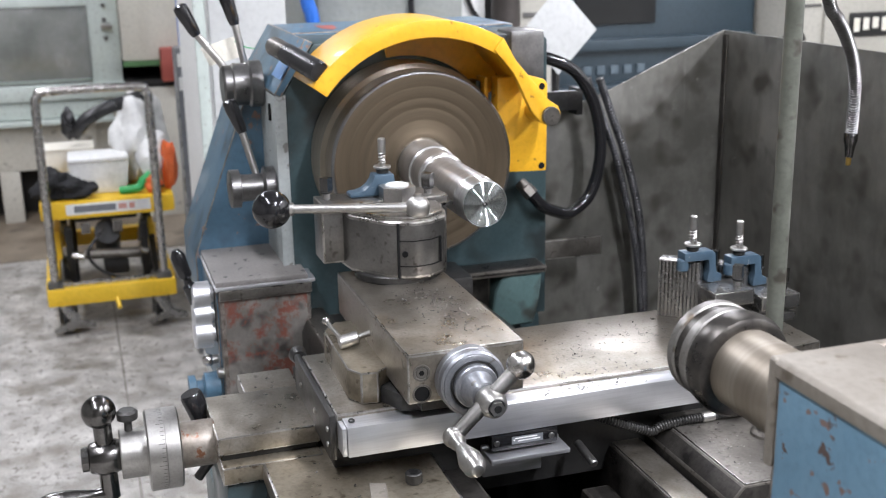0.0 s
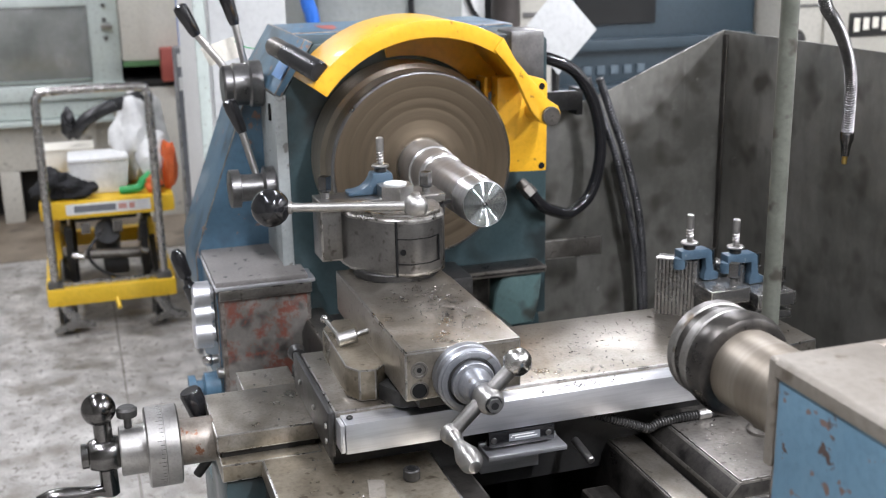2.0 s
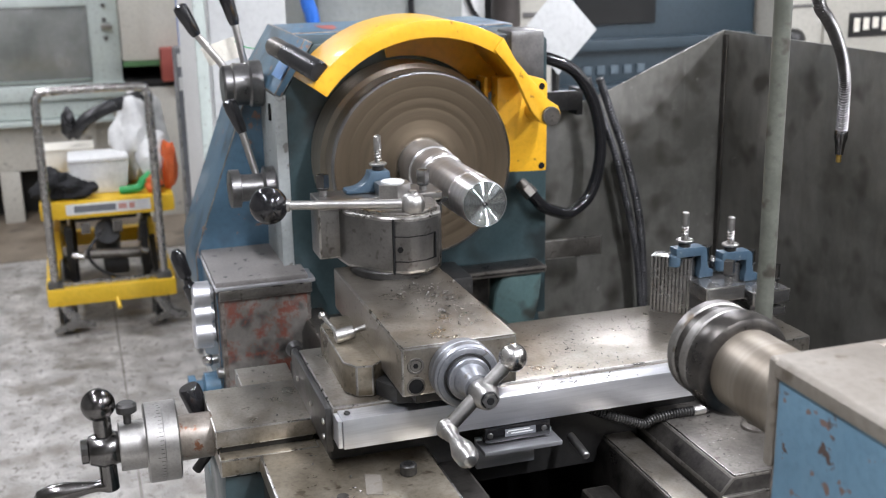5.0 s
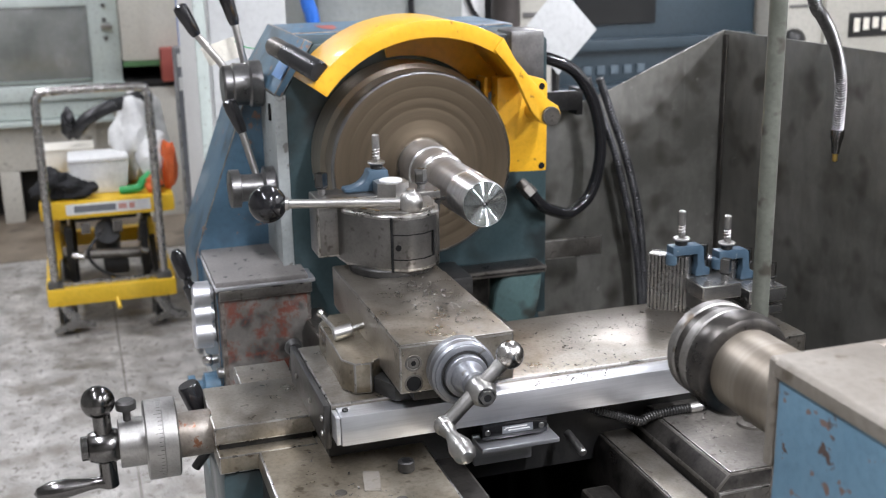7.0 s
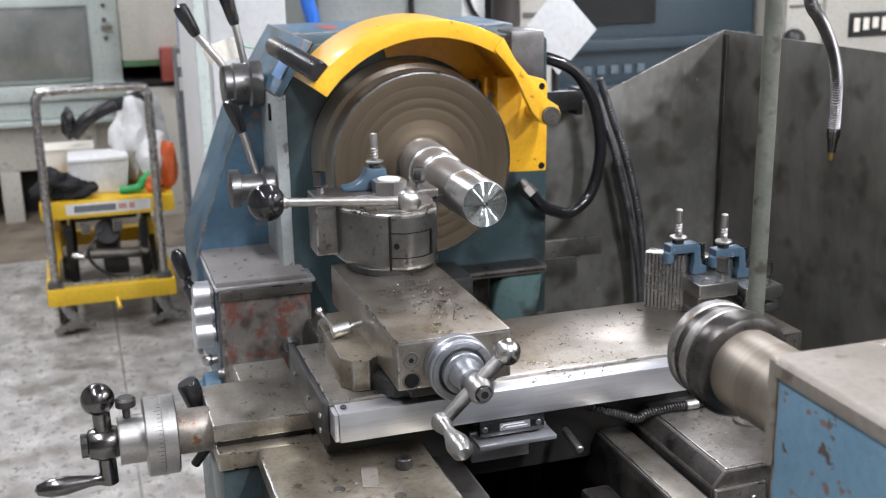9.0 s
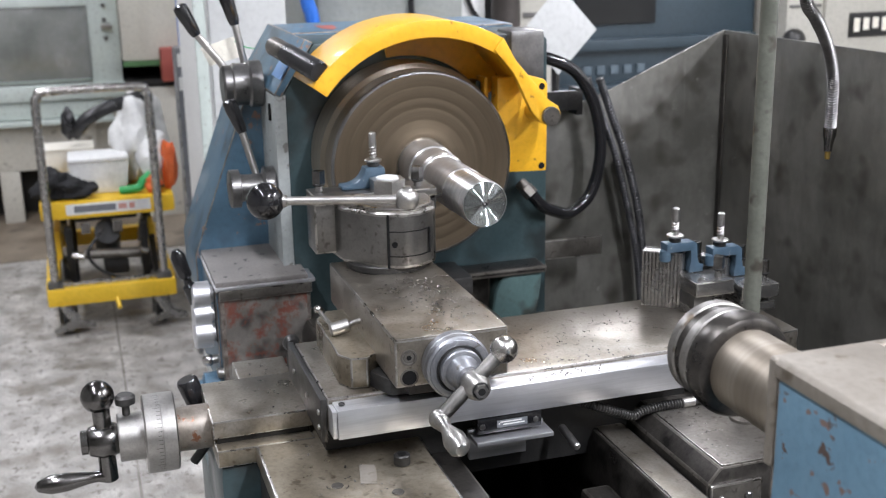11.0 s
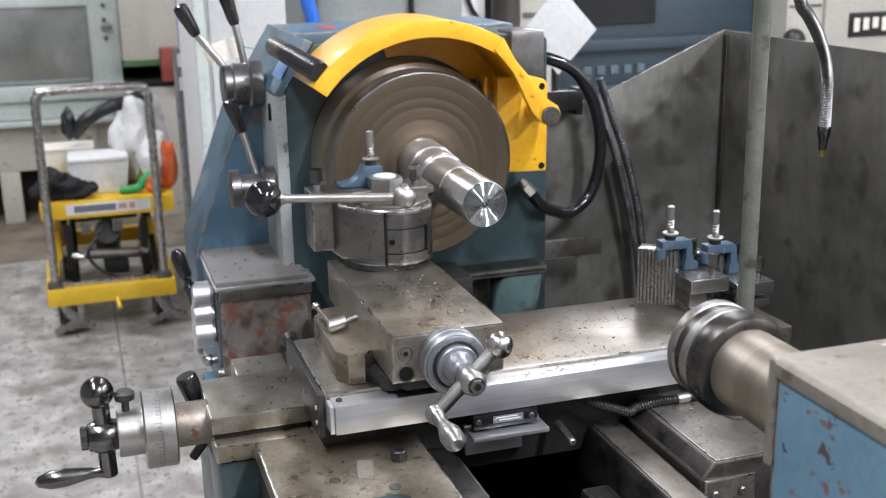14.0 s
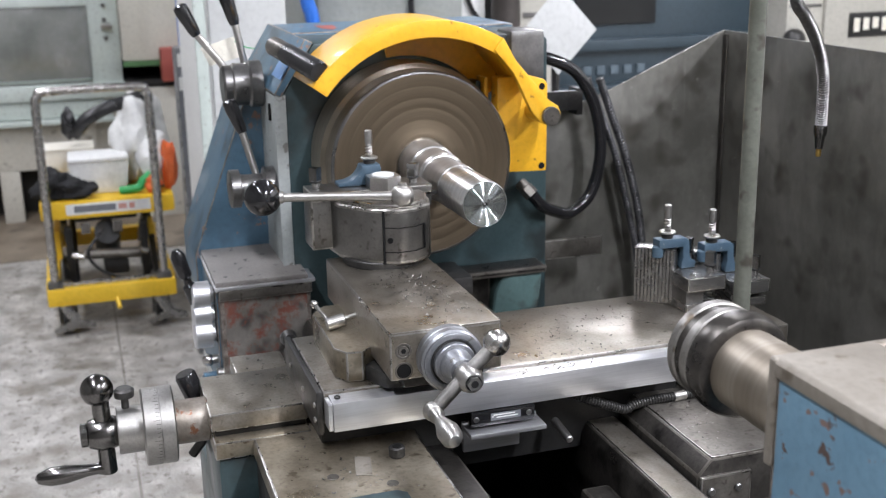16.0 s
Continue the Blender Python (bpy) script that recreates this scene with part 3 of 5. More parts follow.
def workpiece():
    w = thing("workpiece", (0, 0, 0), "bright turned steel bar held in the chuck", "steel bar")
    part("shank", revolve([(-0.008, 0.0440), (0.045, 0.0440), (0.0475, 0.0425), (0.056, 0.0425), (0.0585, 0.0400), (0.102, 0.0395), (0.1045, 0.0375), (0.107, 0.0370), (0.1085, 0.0335), (0.112, 0.03)], (0, 0, 0), (1, 0, 0), 72), WORK_SIDE, w)
    part("bar", revolve([(0.105, 0.0344), (0.2985, 0.0344), (0.3, 0.0334), (0.3, 0.0333)], (0, 0, 0), (1, 0, 0), 72), WORK_FRESH, w, "freshly turned bright steel")
    # facing cut: a fine spiral of shallow grooves
    grooves = [(0.3004 + 0.00015 * math.sin(2 * math.pi * k / 12), 0.0331 - 0.0299 * k / 480) for k in range(481)]
    part("end_face", revolve([(0.298, 0.0331), *grooves, (0.296, 0.0)], (0, 0, 0), (1, 0, 0), 72), WORK_FACE, w, "faced end with a centre hole")
    part("centre_hole", revolve([(0.2965, 0.0), (0.3008, 0.0030), (0.3006, 0.0018), (0.2970, 0.0)], (0, 0, 0), (1, 0, 0), 24), HOLE, w)
    skin = part("uncut_skin", revolve([(0.075, 0.0349), (0.259, 0.0354), (0.2615, 0.0354), (0.2625, 0.0345)], (0, 0, 0), (1, 0, 0), 72), WORK_SIDE, w, "duller steel still to be cut")
    return w, skin


HEAD, GEARBOX, GUARD, CHUCK = headstock(), gearbox(), guard(), chuck()
WORK, SKIN = workpiece()


def bed():
    b = thing("lathe_bed", (0.7, 0, FLOOR), "oily cast iron lathe bed with ground ways", "lathe bed")
    part("front_way", prism([(-0.205, -0.30), (-0.195, -0.278), (-0.155, -0.278), (-0.145, -0.292), (-0.108, -0.292), (-0.10, -0.31), (-0.10, -0.42), (-0.205, -0.42)], "x", -0.14, 1.62, 0.003), OILY, b, "oily steel way")
    part("way_strip", box(-0.138, 1.62, -0.193, -0.157, -0.2785, -0.2765, 0.0006), STEEL_OLD, b)
    part("way_strip", box(-0.138, 1.62, 0.1005, 0.140, -0.2935, -0.2915, 0.0006), STEEL, b)
    part("rear_way", prism([(0.09, -0.31), (0.098, -0.293), (0.142, -0.293), (0.185, -0.33), (0.185, -0.42), (0.09, -0.42)], "x", -0.14, 1.62, 0.003), OILY, b, "oily steel way")
    # Oily black here also stands for the dark void between the ways.
    for x in (0.1, 0.46, 0.82, 1.18, 1.5):
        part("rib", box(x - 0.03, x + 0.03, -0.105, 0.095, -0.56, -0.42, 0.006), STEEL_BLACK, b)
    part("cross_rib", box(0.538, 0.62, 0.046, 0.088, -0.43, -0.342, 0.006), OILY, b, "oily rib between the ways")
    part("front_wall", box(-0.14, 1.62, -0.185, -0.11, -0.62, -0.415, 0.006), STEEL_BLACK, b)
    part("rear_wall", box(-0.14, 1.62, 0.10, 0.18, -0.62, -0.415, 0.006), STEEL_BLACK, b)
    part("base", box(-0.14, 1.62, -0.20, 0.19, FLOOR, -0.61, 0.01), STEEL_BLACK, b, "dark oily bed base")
    return b


def tailstock():
    t = thing("tailstock", (1.25, 0, -0.293), "blue painted tailstock with a steel quill and rotating centre", "tailstock")
    y0, y1, top = -0.047, 0.046, 0.052
    prof = [(y0, -0.03), (y0, top), (y1, top), (y1 + 0.016, top - 0.022), (y1 + 0.016, -0.06), (0.07, -0.27), (-0.07, -0.27), (-0.048, -0.09)]
    part("body", prism(prof, "x", 1.085, 1.5, 0.006), TAIL_BLUE, t, "chipped blue painted body")
    part("top", prism([(y0 - 0.0028, top - 0.010), (y0 - 0.0028, top + 0.002), (y0 + 0.002, top + 0.006), (y1, top + 0.006), (y1 + 0.018, top - 0.02), (y1 + 0.014, top - 0.022)], "x", 1.082, 1.5, 0.003), TAIL_TOP, t, "bare machined top")
    part("front_edge", box(1.0775, 1.0890, y0 - 0.0028, y1 + 0.017, -0.035, top + 0.0055, 0.005, 3), TAIL_TOP, t, "bare worn front edge")
    part("foot", box(1.12, 1.5, -0.19, 0.185, -0.293, -0.265, 0.006), STEEL_OLD, t)
    part("quill", cyl((0.96, 0, 0), (1.09, 0, 0), 0.0372, seg=56), QUILL, t, "oil-stained steel quill")
    n = part("rotating_centre", revolve([(0.905, 0.0), (0.905, 0.036), (0.912, 0.043), (0.918, 0.0445), (0.929, 0.0445), (0.930, 0.0455), (0.941, 0.0455), (0.942, 0.0448), (0.951, 0.0448)], (0, 0, 0), (1, 0, 0), 64), CENTRE_DARK, t, "dark steel rotating centre")
    for a, b, r in ((0.914, 0.926, 0.0462), (0.936, 0.948, 0.0464)):
        part("band", cyl((a, 0, 0), (b, 0, 0), r, seg=64), CENTRE_BAND, n)
    part("collar", revolve([(0.951, 0.044), (0.953, 0.0485), (0.958, 0.0492), (0.966, 0.0492), (0.973, 0.046), (0.976, 0.041), (0.976, 0.036)], (0, 0, 0), (1, 0, 0), 64), CENTRE_DARK, n, "oily dark steel ring")
    return t


BED, TAIL = bed(), tailstock()


def splash():
    g = thing("splash_guard", (0.6, 0.72, FLOOR), "bare grey sheet steel splash guard behind the lathe", "splash guard")
    part("back_sheet", box(-0.25, 1.75, 0.72, 0.724, -0.62, 0.175, 0.0008), SPLASH, g)
    part("end_sheet", prism([(0.18, -0.02), (0.45, 0.062), (0.7205, 0.176), (0.7205, -0.62), (0.18, -0.62)], "x", -0.252, -0.248, 0.0006), SPLASH, g)
    part("folded_edge", box(-0.2478, -0.232, 0.7165, 0.7195, -0.6, 0.168, 0.001), OILY, g, "dirty folded seam")
    part("tray", box(-0.25, 1.75, 0.19, 0.724, -0.64, -0.625, 0.003), SPLASH, g, "dirty chip tray")
    for x in (0.0, 1.6):
        part("leg", box(x, x + 0.05, 0.64, 0.69, FLOOR, -0.64, 0.004), STEEL_OLD, g)
    return g


splash()


# ---- carriage and what rides on it ----
def carriage():
    c = thing("lathe_carriage", (0.45, -0.10, -0.30), "oily steel lathe saddle with cross-slide feed screw", "lathe carriage")
    poly = [(0.24, -0.283), (0.24, -0.362), (0.46, -0.362), (0.475, -0.366), (0.86, -0.366), (0.86, -0.155), (0.20, -0.155), (0.20, -0.283)]
    part("saddle", prism(poly, "z", -0.29, -0.264, 0.004), STEEL_BROWN, c, "oil-stained ground saddle top")
    # Coloured near-black to stand in for the shadow under the scale cover.
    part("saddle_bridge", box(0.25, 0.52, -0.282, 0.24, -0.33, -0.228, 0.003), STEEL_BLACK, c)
    part("rear_wing", prism([(0.150, -0.335), (0.150, -0.285), (0.168, -0.264), (0.31, -0.264), (0.31, -0.335)], "x", 0.30, 0.735, 0.003), OILY, c, "oily cast iron rear saddle wing")
    part("wing_top", box(0.302, 0.733, 0.170, 0.309, -0.2655, -0.2622, 0.001), STEEL_OLD, c)
    part("wiper", box(0.735, 0.741, 0.152, 0.225, -0.33, -0.285, 0.003), STEEL_OLD, c)
    for y in (0.166, 0.205):
        part("wiper_bolt", cyl((0.740, y, -0.305), (0.745, y, -0.305), 0.0055, seg=12), STEEL_MID, c)
    part("apron", box(0.20, 0.86, -0.415, -0.355, -0.70, -0.375, 0.012), TEAL, c, "dark teal apron casting")
    part("apron_head", box(0.30, 0.474, -0.414, -0.29, -0.40, -0.288, 0.014), TEAL, c)
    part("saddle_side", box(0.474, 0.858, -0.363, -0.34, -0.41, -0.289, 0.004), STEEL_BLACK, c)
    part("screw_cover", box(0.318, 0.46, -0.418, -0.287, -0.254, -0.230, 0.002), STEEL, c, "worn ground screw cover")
    # Dark strip painted in for the shadow below the cover's overhang.
    part("cover_gap_shade", box(0.322, 0.454, -0.412, -0.290, -0.2632, -0.2538, 0.001), STEEL_BLACK, c)
    part("cover_step", box(0.32, 0.478, -0.416, -0.287, -0.287, -0.263, 0.002), STEEL_BROWN, c, "oil-stained ledge")
    part("rear_cover", box(0.235, 0.316, -0.362, -0.285, -0.26, -0.236, 0.002), STEEL, c)
    part("cap_screw", cyl((0.59, -0.20, -0.264), (0.59, -0.20, -0.250), 0.0105, seg=24), STEEL_DARK, c)
    part("socket", cyl((0.59, -0.20, -0.2503), (0.59, -0.20, -0.2495), 0.006, seg=6, edge=0), HOLE, c)
    # feed screw bearing, dial and ball crank on the operator's side
    ax, az = 0.40, -0.258
    part("bearing", cyl((ax, -0.415, az), (ax, -0.462, az), 0.030, seg=40), BOSS, c, "rusty bearing boss")
    d = part("dial", revolve([(0, 0.05), (0.002, 0.0525), (0.019, 0.0525), (0.0195, 0.0518), (0.020, 0.0525), (0.04, 0.0525), (0.042, 0.05)], (ax, -0.460, az), (0, -1, 0), 72), SATIN, c, "satin graduated dial")
    for k in range(60):
        a = 2 * math.pi * k / 60
        e = Vector((math.cos(a), 0, math.sin(a)))
        long = 0.009 if k % 5 == 0 else 0.005
        o = Vector((ax, -0.4805, az)) + e * 0.0526
        s = Vector((-math.sin(a), 0, math.cos(a))) * 0.0003
        bm = bmesh.new()
        vs = [bm.verts.new(o + p) for p in (s, -s, -s + Vector((0, -long, 0)), s + Vector((0, -long, 0)))]
        bm.faces.new(vs)
        if k == 0:
            marks = bm
        else:
            marks = merged(marks, bm)
    part("graduation", marks, STEEL_DARK, d)
    part("collar", cyl((ax, -0.50, az), (ax, -0.535, az), 0.032, seg=48), SATIN, c)
    part("thumb_screw", revolve([(0, 0.005), (0.016, 0.005), (0.018, 0.013), (0.027, 0.0135), (0.030, 0.010)], (ax, -0.522, az + 0.03), (0, 0, 1), 20), STEEL_DARK, c)
    hub = part("crank_hub", revolve([(0, 0.018), (0.01, 0.022), (0.026, 0.024), (0.042, 0.019), (0.044, 0.016), (0.052, 0.016), (0.053, 0.012)], (ax, -0.53, az), (0, -1, 0), 36), DARK_CHROME, c, "dark chromed ball crank")
    part("crank_arm", cyl((ax, -0.554, az + 0.055), (ax, -0.551, az - 0.058), 0.0115), DARK_CHROME, hub)
    part("crank_ball", ball((ax, -0.556, az + 0.062), 0.0215), DARK_CHROME, hub)
    part("grip", revolve([(0, 0.010), (0.012, 0.010), (0.02, 0.0075), (0.032, 0.008), (0.06, 0.0125), (0.08, 0.0125), (0.096, 0.007), (0.10, 0.0)], (ax, -0.546, az - 0.05), (0, -1, -0.03), 28), DARK_CHROME, hub)
    # black feed lever on the apron
    part("feed_lever", revolve([(0, 0.0145), (0.03, 0.0148), (0.066, 0.0152), (0.070, 0.013)], (0.33, -0.414, -0.282), (0, -0.022, 0.063), 24), BLACK, c, "black lever grip")
    part("feed_lever_stub", cyl((0.33, -0.405, -0.305), (0.33, -0.436, -0.343), 0.0068), STEEL_DARK, c)
    part("lead_screw_cap", revolve([(0, 0.010), (0.010, 0.0125), (0.016, 0.0135), (0.022, 0.011), (0.0225, 0.006)], (0.245, -0.270, -0.219), (-1, 0, 0), 24), STEEL_DARK, c)
    part("stop_rod", cyl((0.55, 0.035, -0.268), (0.598, 0.037, -0.277), 0.0055), SATIN, c)
    return c


def cross_slide():
    s = thing("cross_slide", (0.44, -0.03, -0.228), "ground steel cross slide with an aluminium scale cover", "cross slide")
    part("plate", prism([(0.334, -0.283), (0.546, -0.283), (0.546, 0.330), (0.536, 0.412), (0.334, 0.412)], "z", -0.226, -0.1814, 0.0025), STEEL, s, "ground plate with swarf")
    part("end_wiper", box(0.33, 0.552, -0.293, -0.284, -0.238, -0.179, 0.003), STEEL_DARK, s)
    for x, z in ((0.545, -0.198), (0.545, -0.218), (0.47, -0.205), (0.38, -0.205)):
        part("wiper_screw", cyl((x, -0.293, z), (x, -0.296, z), 0.0038, seg=12), SATIN, s)
    part("scale_cover", box(0.5465, 0.579, -0.277, 0.214, -0.2245, -0.1855, 0.002), ALU, s, "bright aluminium bar")
    part("cover_end", box(0.55, 0.577, -0.283, -0.2775, -0.223, -0.187, 0.001), ALU, s)
    part("cover_screw", cyl((0.562, -0.268, -0.186), (0.562, -0.268, -0.182), 0.004, seg=16), STEEL_DARK, s)
    part("reader_head", box(0.552, 0.578, -0.095, -0.005, -0.248, -0.226, 0.003), BLACK, s, "black scale reader with a white label")
    lab = part("reader_label", box(0.5782, 0.5788, -0.068, -0.026, -0.241, -0.231, 0), UPRIGHT_GREY, s, "grey label with pale bars")
    for y0, y1, z in ((-0.064, -0.034, -0.2335), (-0.060, -0.030, -0.237), (-0.066, -0.064, -0.2355)):
        part("label_bar", box(0.5788, 0.5791, y0, y1, z - 0.0008, z + 0.0008, 0), WHITE, lab)
    for y in (-0.088, -0.014):
        part("reader_screw", cyl((0.577, y, -0.237), (0.5795, y, -0.237), 0.004, seg=12), STEEL_MID, s)
    part("reader_bracket", prism([(0.55, -0.258), (0.592, -0.258), (0.592, -0.252), (0.556, -0.252), (0.556, -0.249), (0.55, -0.249)], "y", -0.10, 0.006, 0.001), ALU, s)
    part("bracket_leg", box(0.552, 0.560, -0.10, -0.02, -0.29, -0.256, 0.001), ALU, s)
    return s


def compound():
    s = thing("compound_slide", (0.43, -0.14, -0.1814), "ground steel compound slide with a ball crank", "compound slide")
    y0, y1 = -0.211, -0.066
    part("top_slide", box(0.255, 0.613, y0, y1, -0.152, -0.0914, 0.0025), STEEL, s, "ground slide with steel chips on it")
    part("top_face", box(0.345, 0.612, y0 + 0.0006, y1 - 0.0006, -0.0930, -0.0898, 0.0012), STEEL, s)
    part("dovetail", box(0.26, 0.600, y0 + 0.02, y1 - 0.02, -0.168, -0.150, 0.001), STEEL_DARK, s)
    # Base coloured dark to stand for the shadow below the top slide.
    part("swivel_base", prism([(0.33, -0.225), (0.52, -0.225), (0.565, -0.205), (0.575, -0.085), (0.54, -0.05), (0.33, -0.05), (0.30, -0.085), (0.30, -0.21)], "z", -0.1814, -0.160, 0.003), STEEL_DARK, s)
    part("side_wing", prism([(0.36, -0.256), (0.505, -0.258), (0.527, -0.246), (0.530, -0.225), (0.512, -0.205), (0.33, -0.205), (0.33, -0.235)], "z", -0.1808, -0.140, 0.002), STEEL_BROWN, s)
    # gib lock with a small ball lever
    part("lock", cyl((0.437, -0.252, -0.131), (0.437, -0.226, -0.126), 0.009), SATIN, s, "small clamp with a ball lever")
    part("lock_stud", cyl((0.437, -0.228, -0.126), (0.437, -0.208, -0.122), 0.004, seg=12), SATIN, s)
    part("lock_lever", cyl((0.437, -0.248, -0.127), (0.393, -0.257, -0.117), 0.0028, seg=12), SATIN, s)
    part("lock_ball", ball((0.389, -0.258, -0.116), 0.0055), CHROME, s)
    part("bore_rim", revolve([(0, 0.0105), (0.0012, 0.0102), (0.0012, 0.0078), (0.0002, 0.0072)], (0.6128, -0.194, -0.114), (1, 0, 0), 28), STEEL_OLD, s)
    part("set_screw", cyl((0.6128, -0.194, -0.114), (0.6136, -0.194, -0.114), 0.0066, seg=24), STEEL_OLD, s)
    part("screw_socket", cyl((0.6132, -0.194, -0.114), (0.6139, -0.194, -0.114), 0.0034, seg=6, edge=0), HOLE, s)
    part("bore_rim", revolve([(0, 0.0118), (0.0010, 0.0115), (0.0010, 0.0095)], (0.6128, -0.194, -0.140), (1, 0, 0), 28, False), STEEL_OLD, s)
    part("bore", cyl((0.6126, -0.194, -0.140), (0.6136, -0.194, -0.140), 0.0092, seg=24, edge=0), HOLE, s)
    # dial and crank
    ay, az = -0.139, -0.125
    part("dial", revolve([(0, 0.0385), (0.003, 0.040), (0.014, 0.040), (0.015, 0.039), (0.016, 0.040), (0.026, 0.040), (0.029, 0.0375)], (0.612, ay, az), (1, 0, 0), 64), DIAL, s, "satin graduated dial")
    part("dial_face", revolve([(0, 0.0365), (0.0012, 0.0365), (0.0016, 0.0358), (0.0016, 0.030), (0.0004, 0.0292)], (0.6408, ay, az), (1, 0, 0), 56), DIAL, s)
    part("dial_gap", cyl((0.6405, ay, az), (0.6428, ay, az), 0.0288, seg=48, edge=0), STEEL_DARK, s)
    part("sleeve", revolve([(0, 0.0262), (0.008, 0.0262), (0.0095, 0.0250), (0.0105, 0.0205), (0.020, 0.0195), (0.024, 0.0170), (0.035, 0.0155)], (0.641, ay, az), (1, 0, 0), 48), DIAL, s)
    hub = part("crank_hub", revolve([(0, 0.012), (0.006, 0.016), (0.018, 0.0175), (0.03, 0.014), (0.034, 0.011)], (0.675, ay + 0.002, az - 0.002), (1, 0, 0), 32), SATIN, s, "steel ball crank")
    part("crank_nut", hexa((0.707, ay + 0.002, az - 0.002), (0.713, ay + 0.002, az - 0.002), 0.0088), SATIN, hub)
    part("nut_ring", cyl((0.7065, ay + 0.002, az - 0.002), (0.7095, ay + 0.002, az - 0.002), 0.0105, seg=24), STEEL_BLACK, hub)
    part("nut_socket", cyl((0.7128, ay + 0.002, az - 0.002), (0.7134, ay + 0.002, az - 0.002), 0.0045, seg=12, edge=0), HOLE, hub)
    part("crank_arm", cyl((0.692, ay + 0.035, az + 0.036), (0.692, ay - 0.042, az - 0.036), 0.0085, 0.0085), SATIN, hub)
    part("crank_ball", ball((0.692, ay + 0.037, az + 0.038), 0.0165), CHROME, hub)
    part("crank_boss", ball((0.692, ay - 0.043, az - 0.037), 0.0125), SATIN, hub)
    part("grip", revolve([(0, 0.009), (0.01, 0.0095), (0.018, 0.0065), (0.03, 0.0085), (0.05, 0.0135), (0.065, 0.013), (0.075, 0.007), (0.077, 0)], (0.697, ay - 0.043, az - 0.037), (1, 0, -0.05), 28), SATIN, hub)
    return s


def tool_post():
    p = thing("tool_post", (0.29, -0.13, -0.0914), "quick-change steel tool post with a black ball lever", "tool post")
    cx, cy = 0.290, -0.130
    part("base_ring", cyl((cx, cy, -0.0914), (cx, cy, -0.080), 0.062, seg=56), STEEL_DARK, p)
    poly = [(0.245, -0.203), (0.29, -0.197), (0.343, -0.158), (0.36, -0.125), (0.357, -0.10), (0.335, -0.07), (0.30, -0.06), (0.25, -0.06), (0.235, -0.08), (0.235, -0.19)]
    part("body", prism(poly, "z", -0.083, 0.0, 0.006, 3), POST_BODY, p, "hardened steel body")
    shrunk = [(cx + 0.93 * (x - cx), cy + 0.93 * (y - cy)) for x, y in poly]
    part("top_plate", prism(shrunk, "z", -0.001, 0.006, 0.003), STEEL_OLD, p)
    # joints of the clamping claw: a recess down one side and two level gaps
    part("seam", box(0.338, 0.3535, -0.1462, -0.1437, -0.081, -0.003, 0), HOLE, p)
    rim = [(0.3515, -0.1448), (0.3607, -0.1262), (0.3577, -0.0985), (0.3455, -0.0815), (0.34, -0.09), (0.345, -0.14)]
    for z in (-0.0275, -0.0635):
        part("gap", prism(rim, "z", z - 0.0006, z + 0.0006, 0), HOLE, p)
    part("seam", box(0.3395, 0.3475, -0.0835, -0.0815, -0.0635, -0.0275, 0), HOLE, p)
    part("oil_hole", cyl((0.350, -0.134, -0.046), (0.3565, -0.1372, -0.046), 0.0042, seg=16, edge=0), HOLE, p)
    part("centre_nut", hexa((0.262, -0.120, 0.006), (0.262, -0.120, 0.030), 0.027), SATIN, p)
    part("nut_cap", cyl((0.262, -0.120, 0.029), (0.262, -0.120, 0.0325), 0.0170, seg=32), SIGN, p, "white painted bolt end")
    part("lever_boss", revolve([(0, 0.013), (0.003, 0.0155), (0.010, 0.0172), (0.018, 0.0162), (0.024, 0.0125), (0.027, 0.008), (0.0275, 0.0065), (0.031, 0.006)], (0.345, -0.114, 0.004), (0, 0, 1), 32), SATIN, p)
    part("lever", cyl((0.345, -0.114, 0.016), (0.300, -0.288, 0.019), 0.0068, 0.0062), SATIN, p, "steel clamping lever")
    part("lever_ferrule", cyl((0.303, -0.277, 0.019), (0.300, -0.288, 0.019), 0.009), SATIN, p)
    part("lever_ball", ball((0.295, -0.306, 0.0195), 0.0265), BLACK, p, "glossy black ball knob")
    return p


def square_screw(h, x, y, z0, z1):
    part("screw", cyl((x, y, z0), (x, y, z1 - 0.018), 0.0058, seg=16), STEEL_POST, h)
    part("screw_collar", cyl((x, y, z1 - 0.0225), (x, y, z1 - 0.019), 0.0088, seg=20), STEEL_BLACK, h)
    part("screw_head", rounded(cyl((x, y, z1 - 0.020), (x, y, z1), 0.0095, seg=4, edge=0), 0.0022, 1), DARK_CHROME, h)


def height_screw(h, x, y, z0, z1):
    """Knurled height-setting screw with its spring and washers."""
    part("stem", cyl((x, y, z0), (x, y, z1 - 0.02), 0.0035, seg=12), SATIN, h)
    part("knurled_top", cyl((x, y, z1 - 0.022), (x, y, z1), 0.0056, seg=20), SATIN, h)
    part("spring", tube([(x + 0.005 * math.cos(k * 1.2), y + 0.005 * math.sin(k * 1.2), z0 + 0.004 + k * 0.00085) for k in range(24)], 0.0011, 6, 2), SATIN, h)
    part("washer", cyl((x, y, z0), (x, y, z0 + 0.004), 0.013, seg=24), SATIN, h)
    part("collar", cyl((x, y, z0 - 0.008), (x, y, z0), 0.009, seg=20), STEEL_DARK, h)


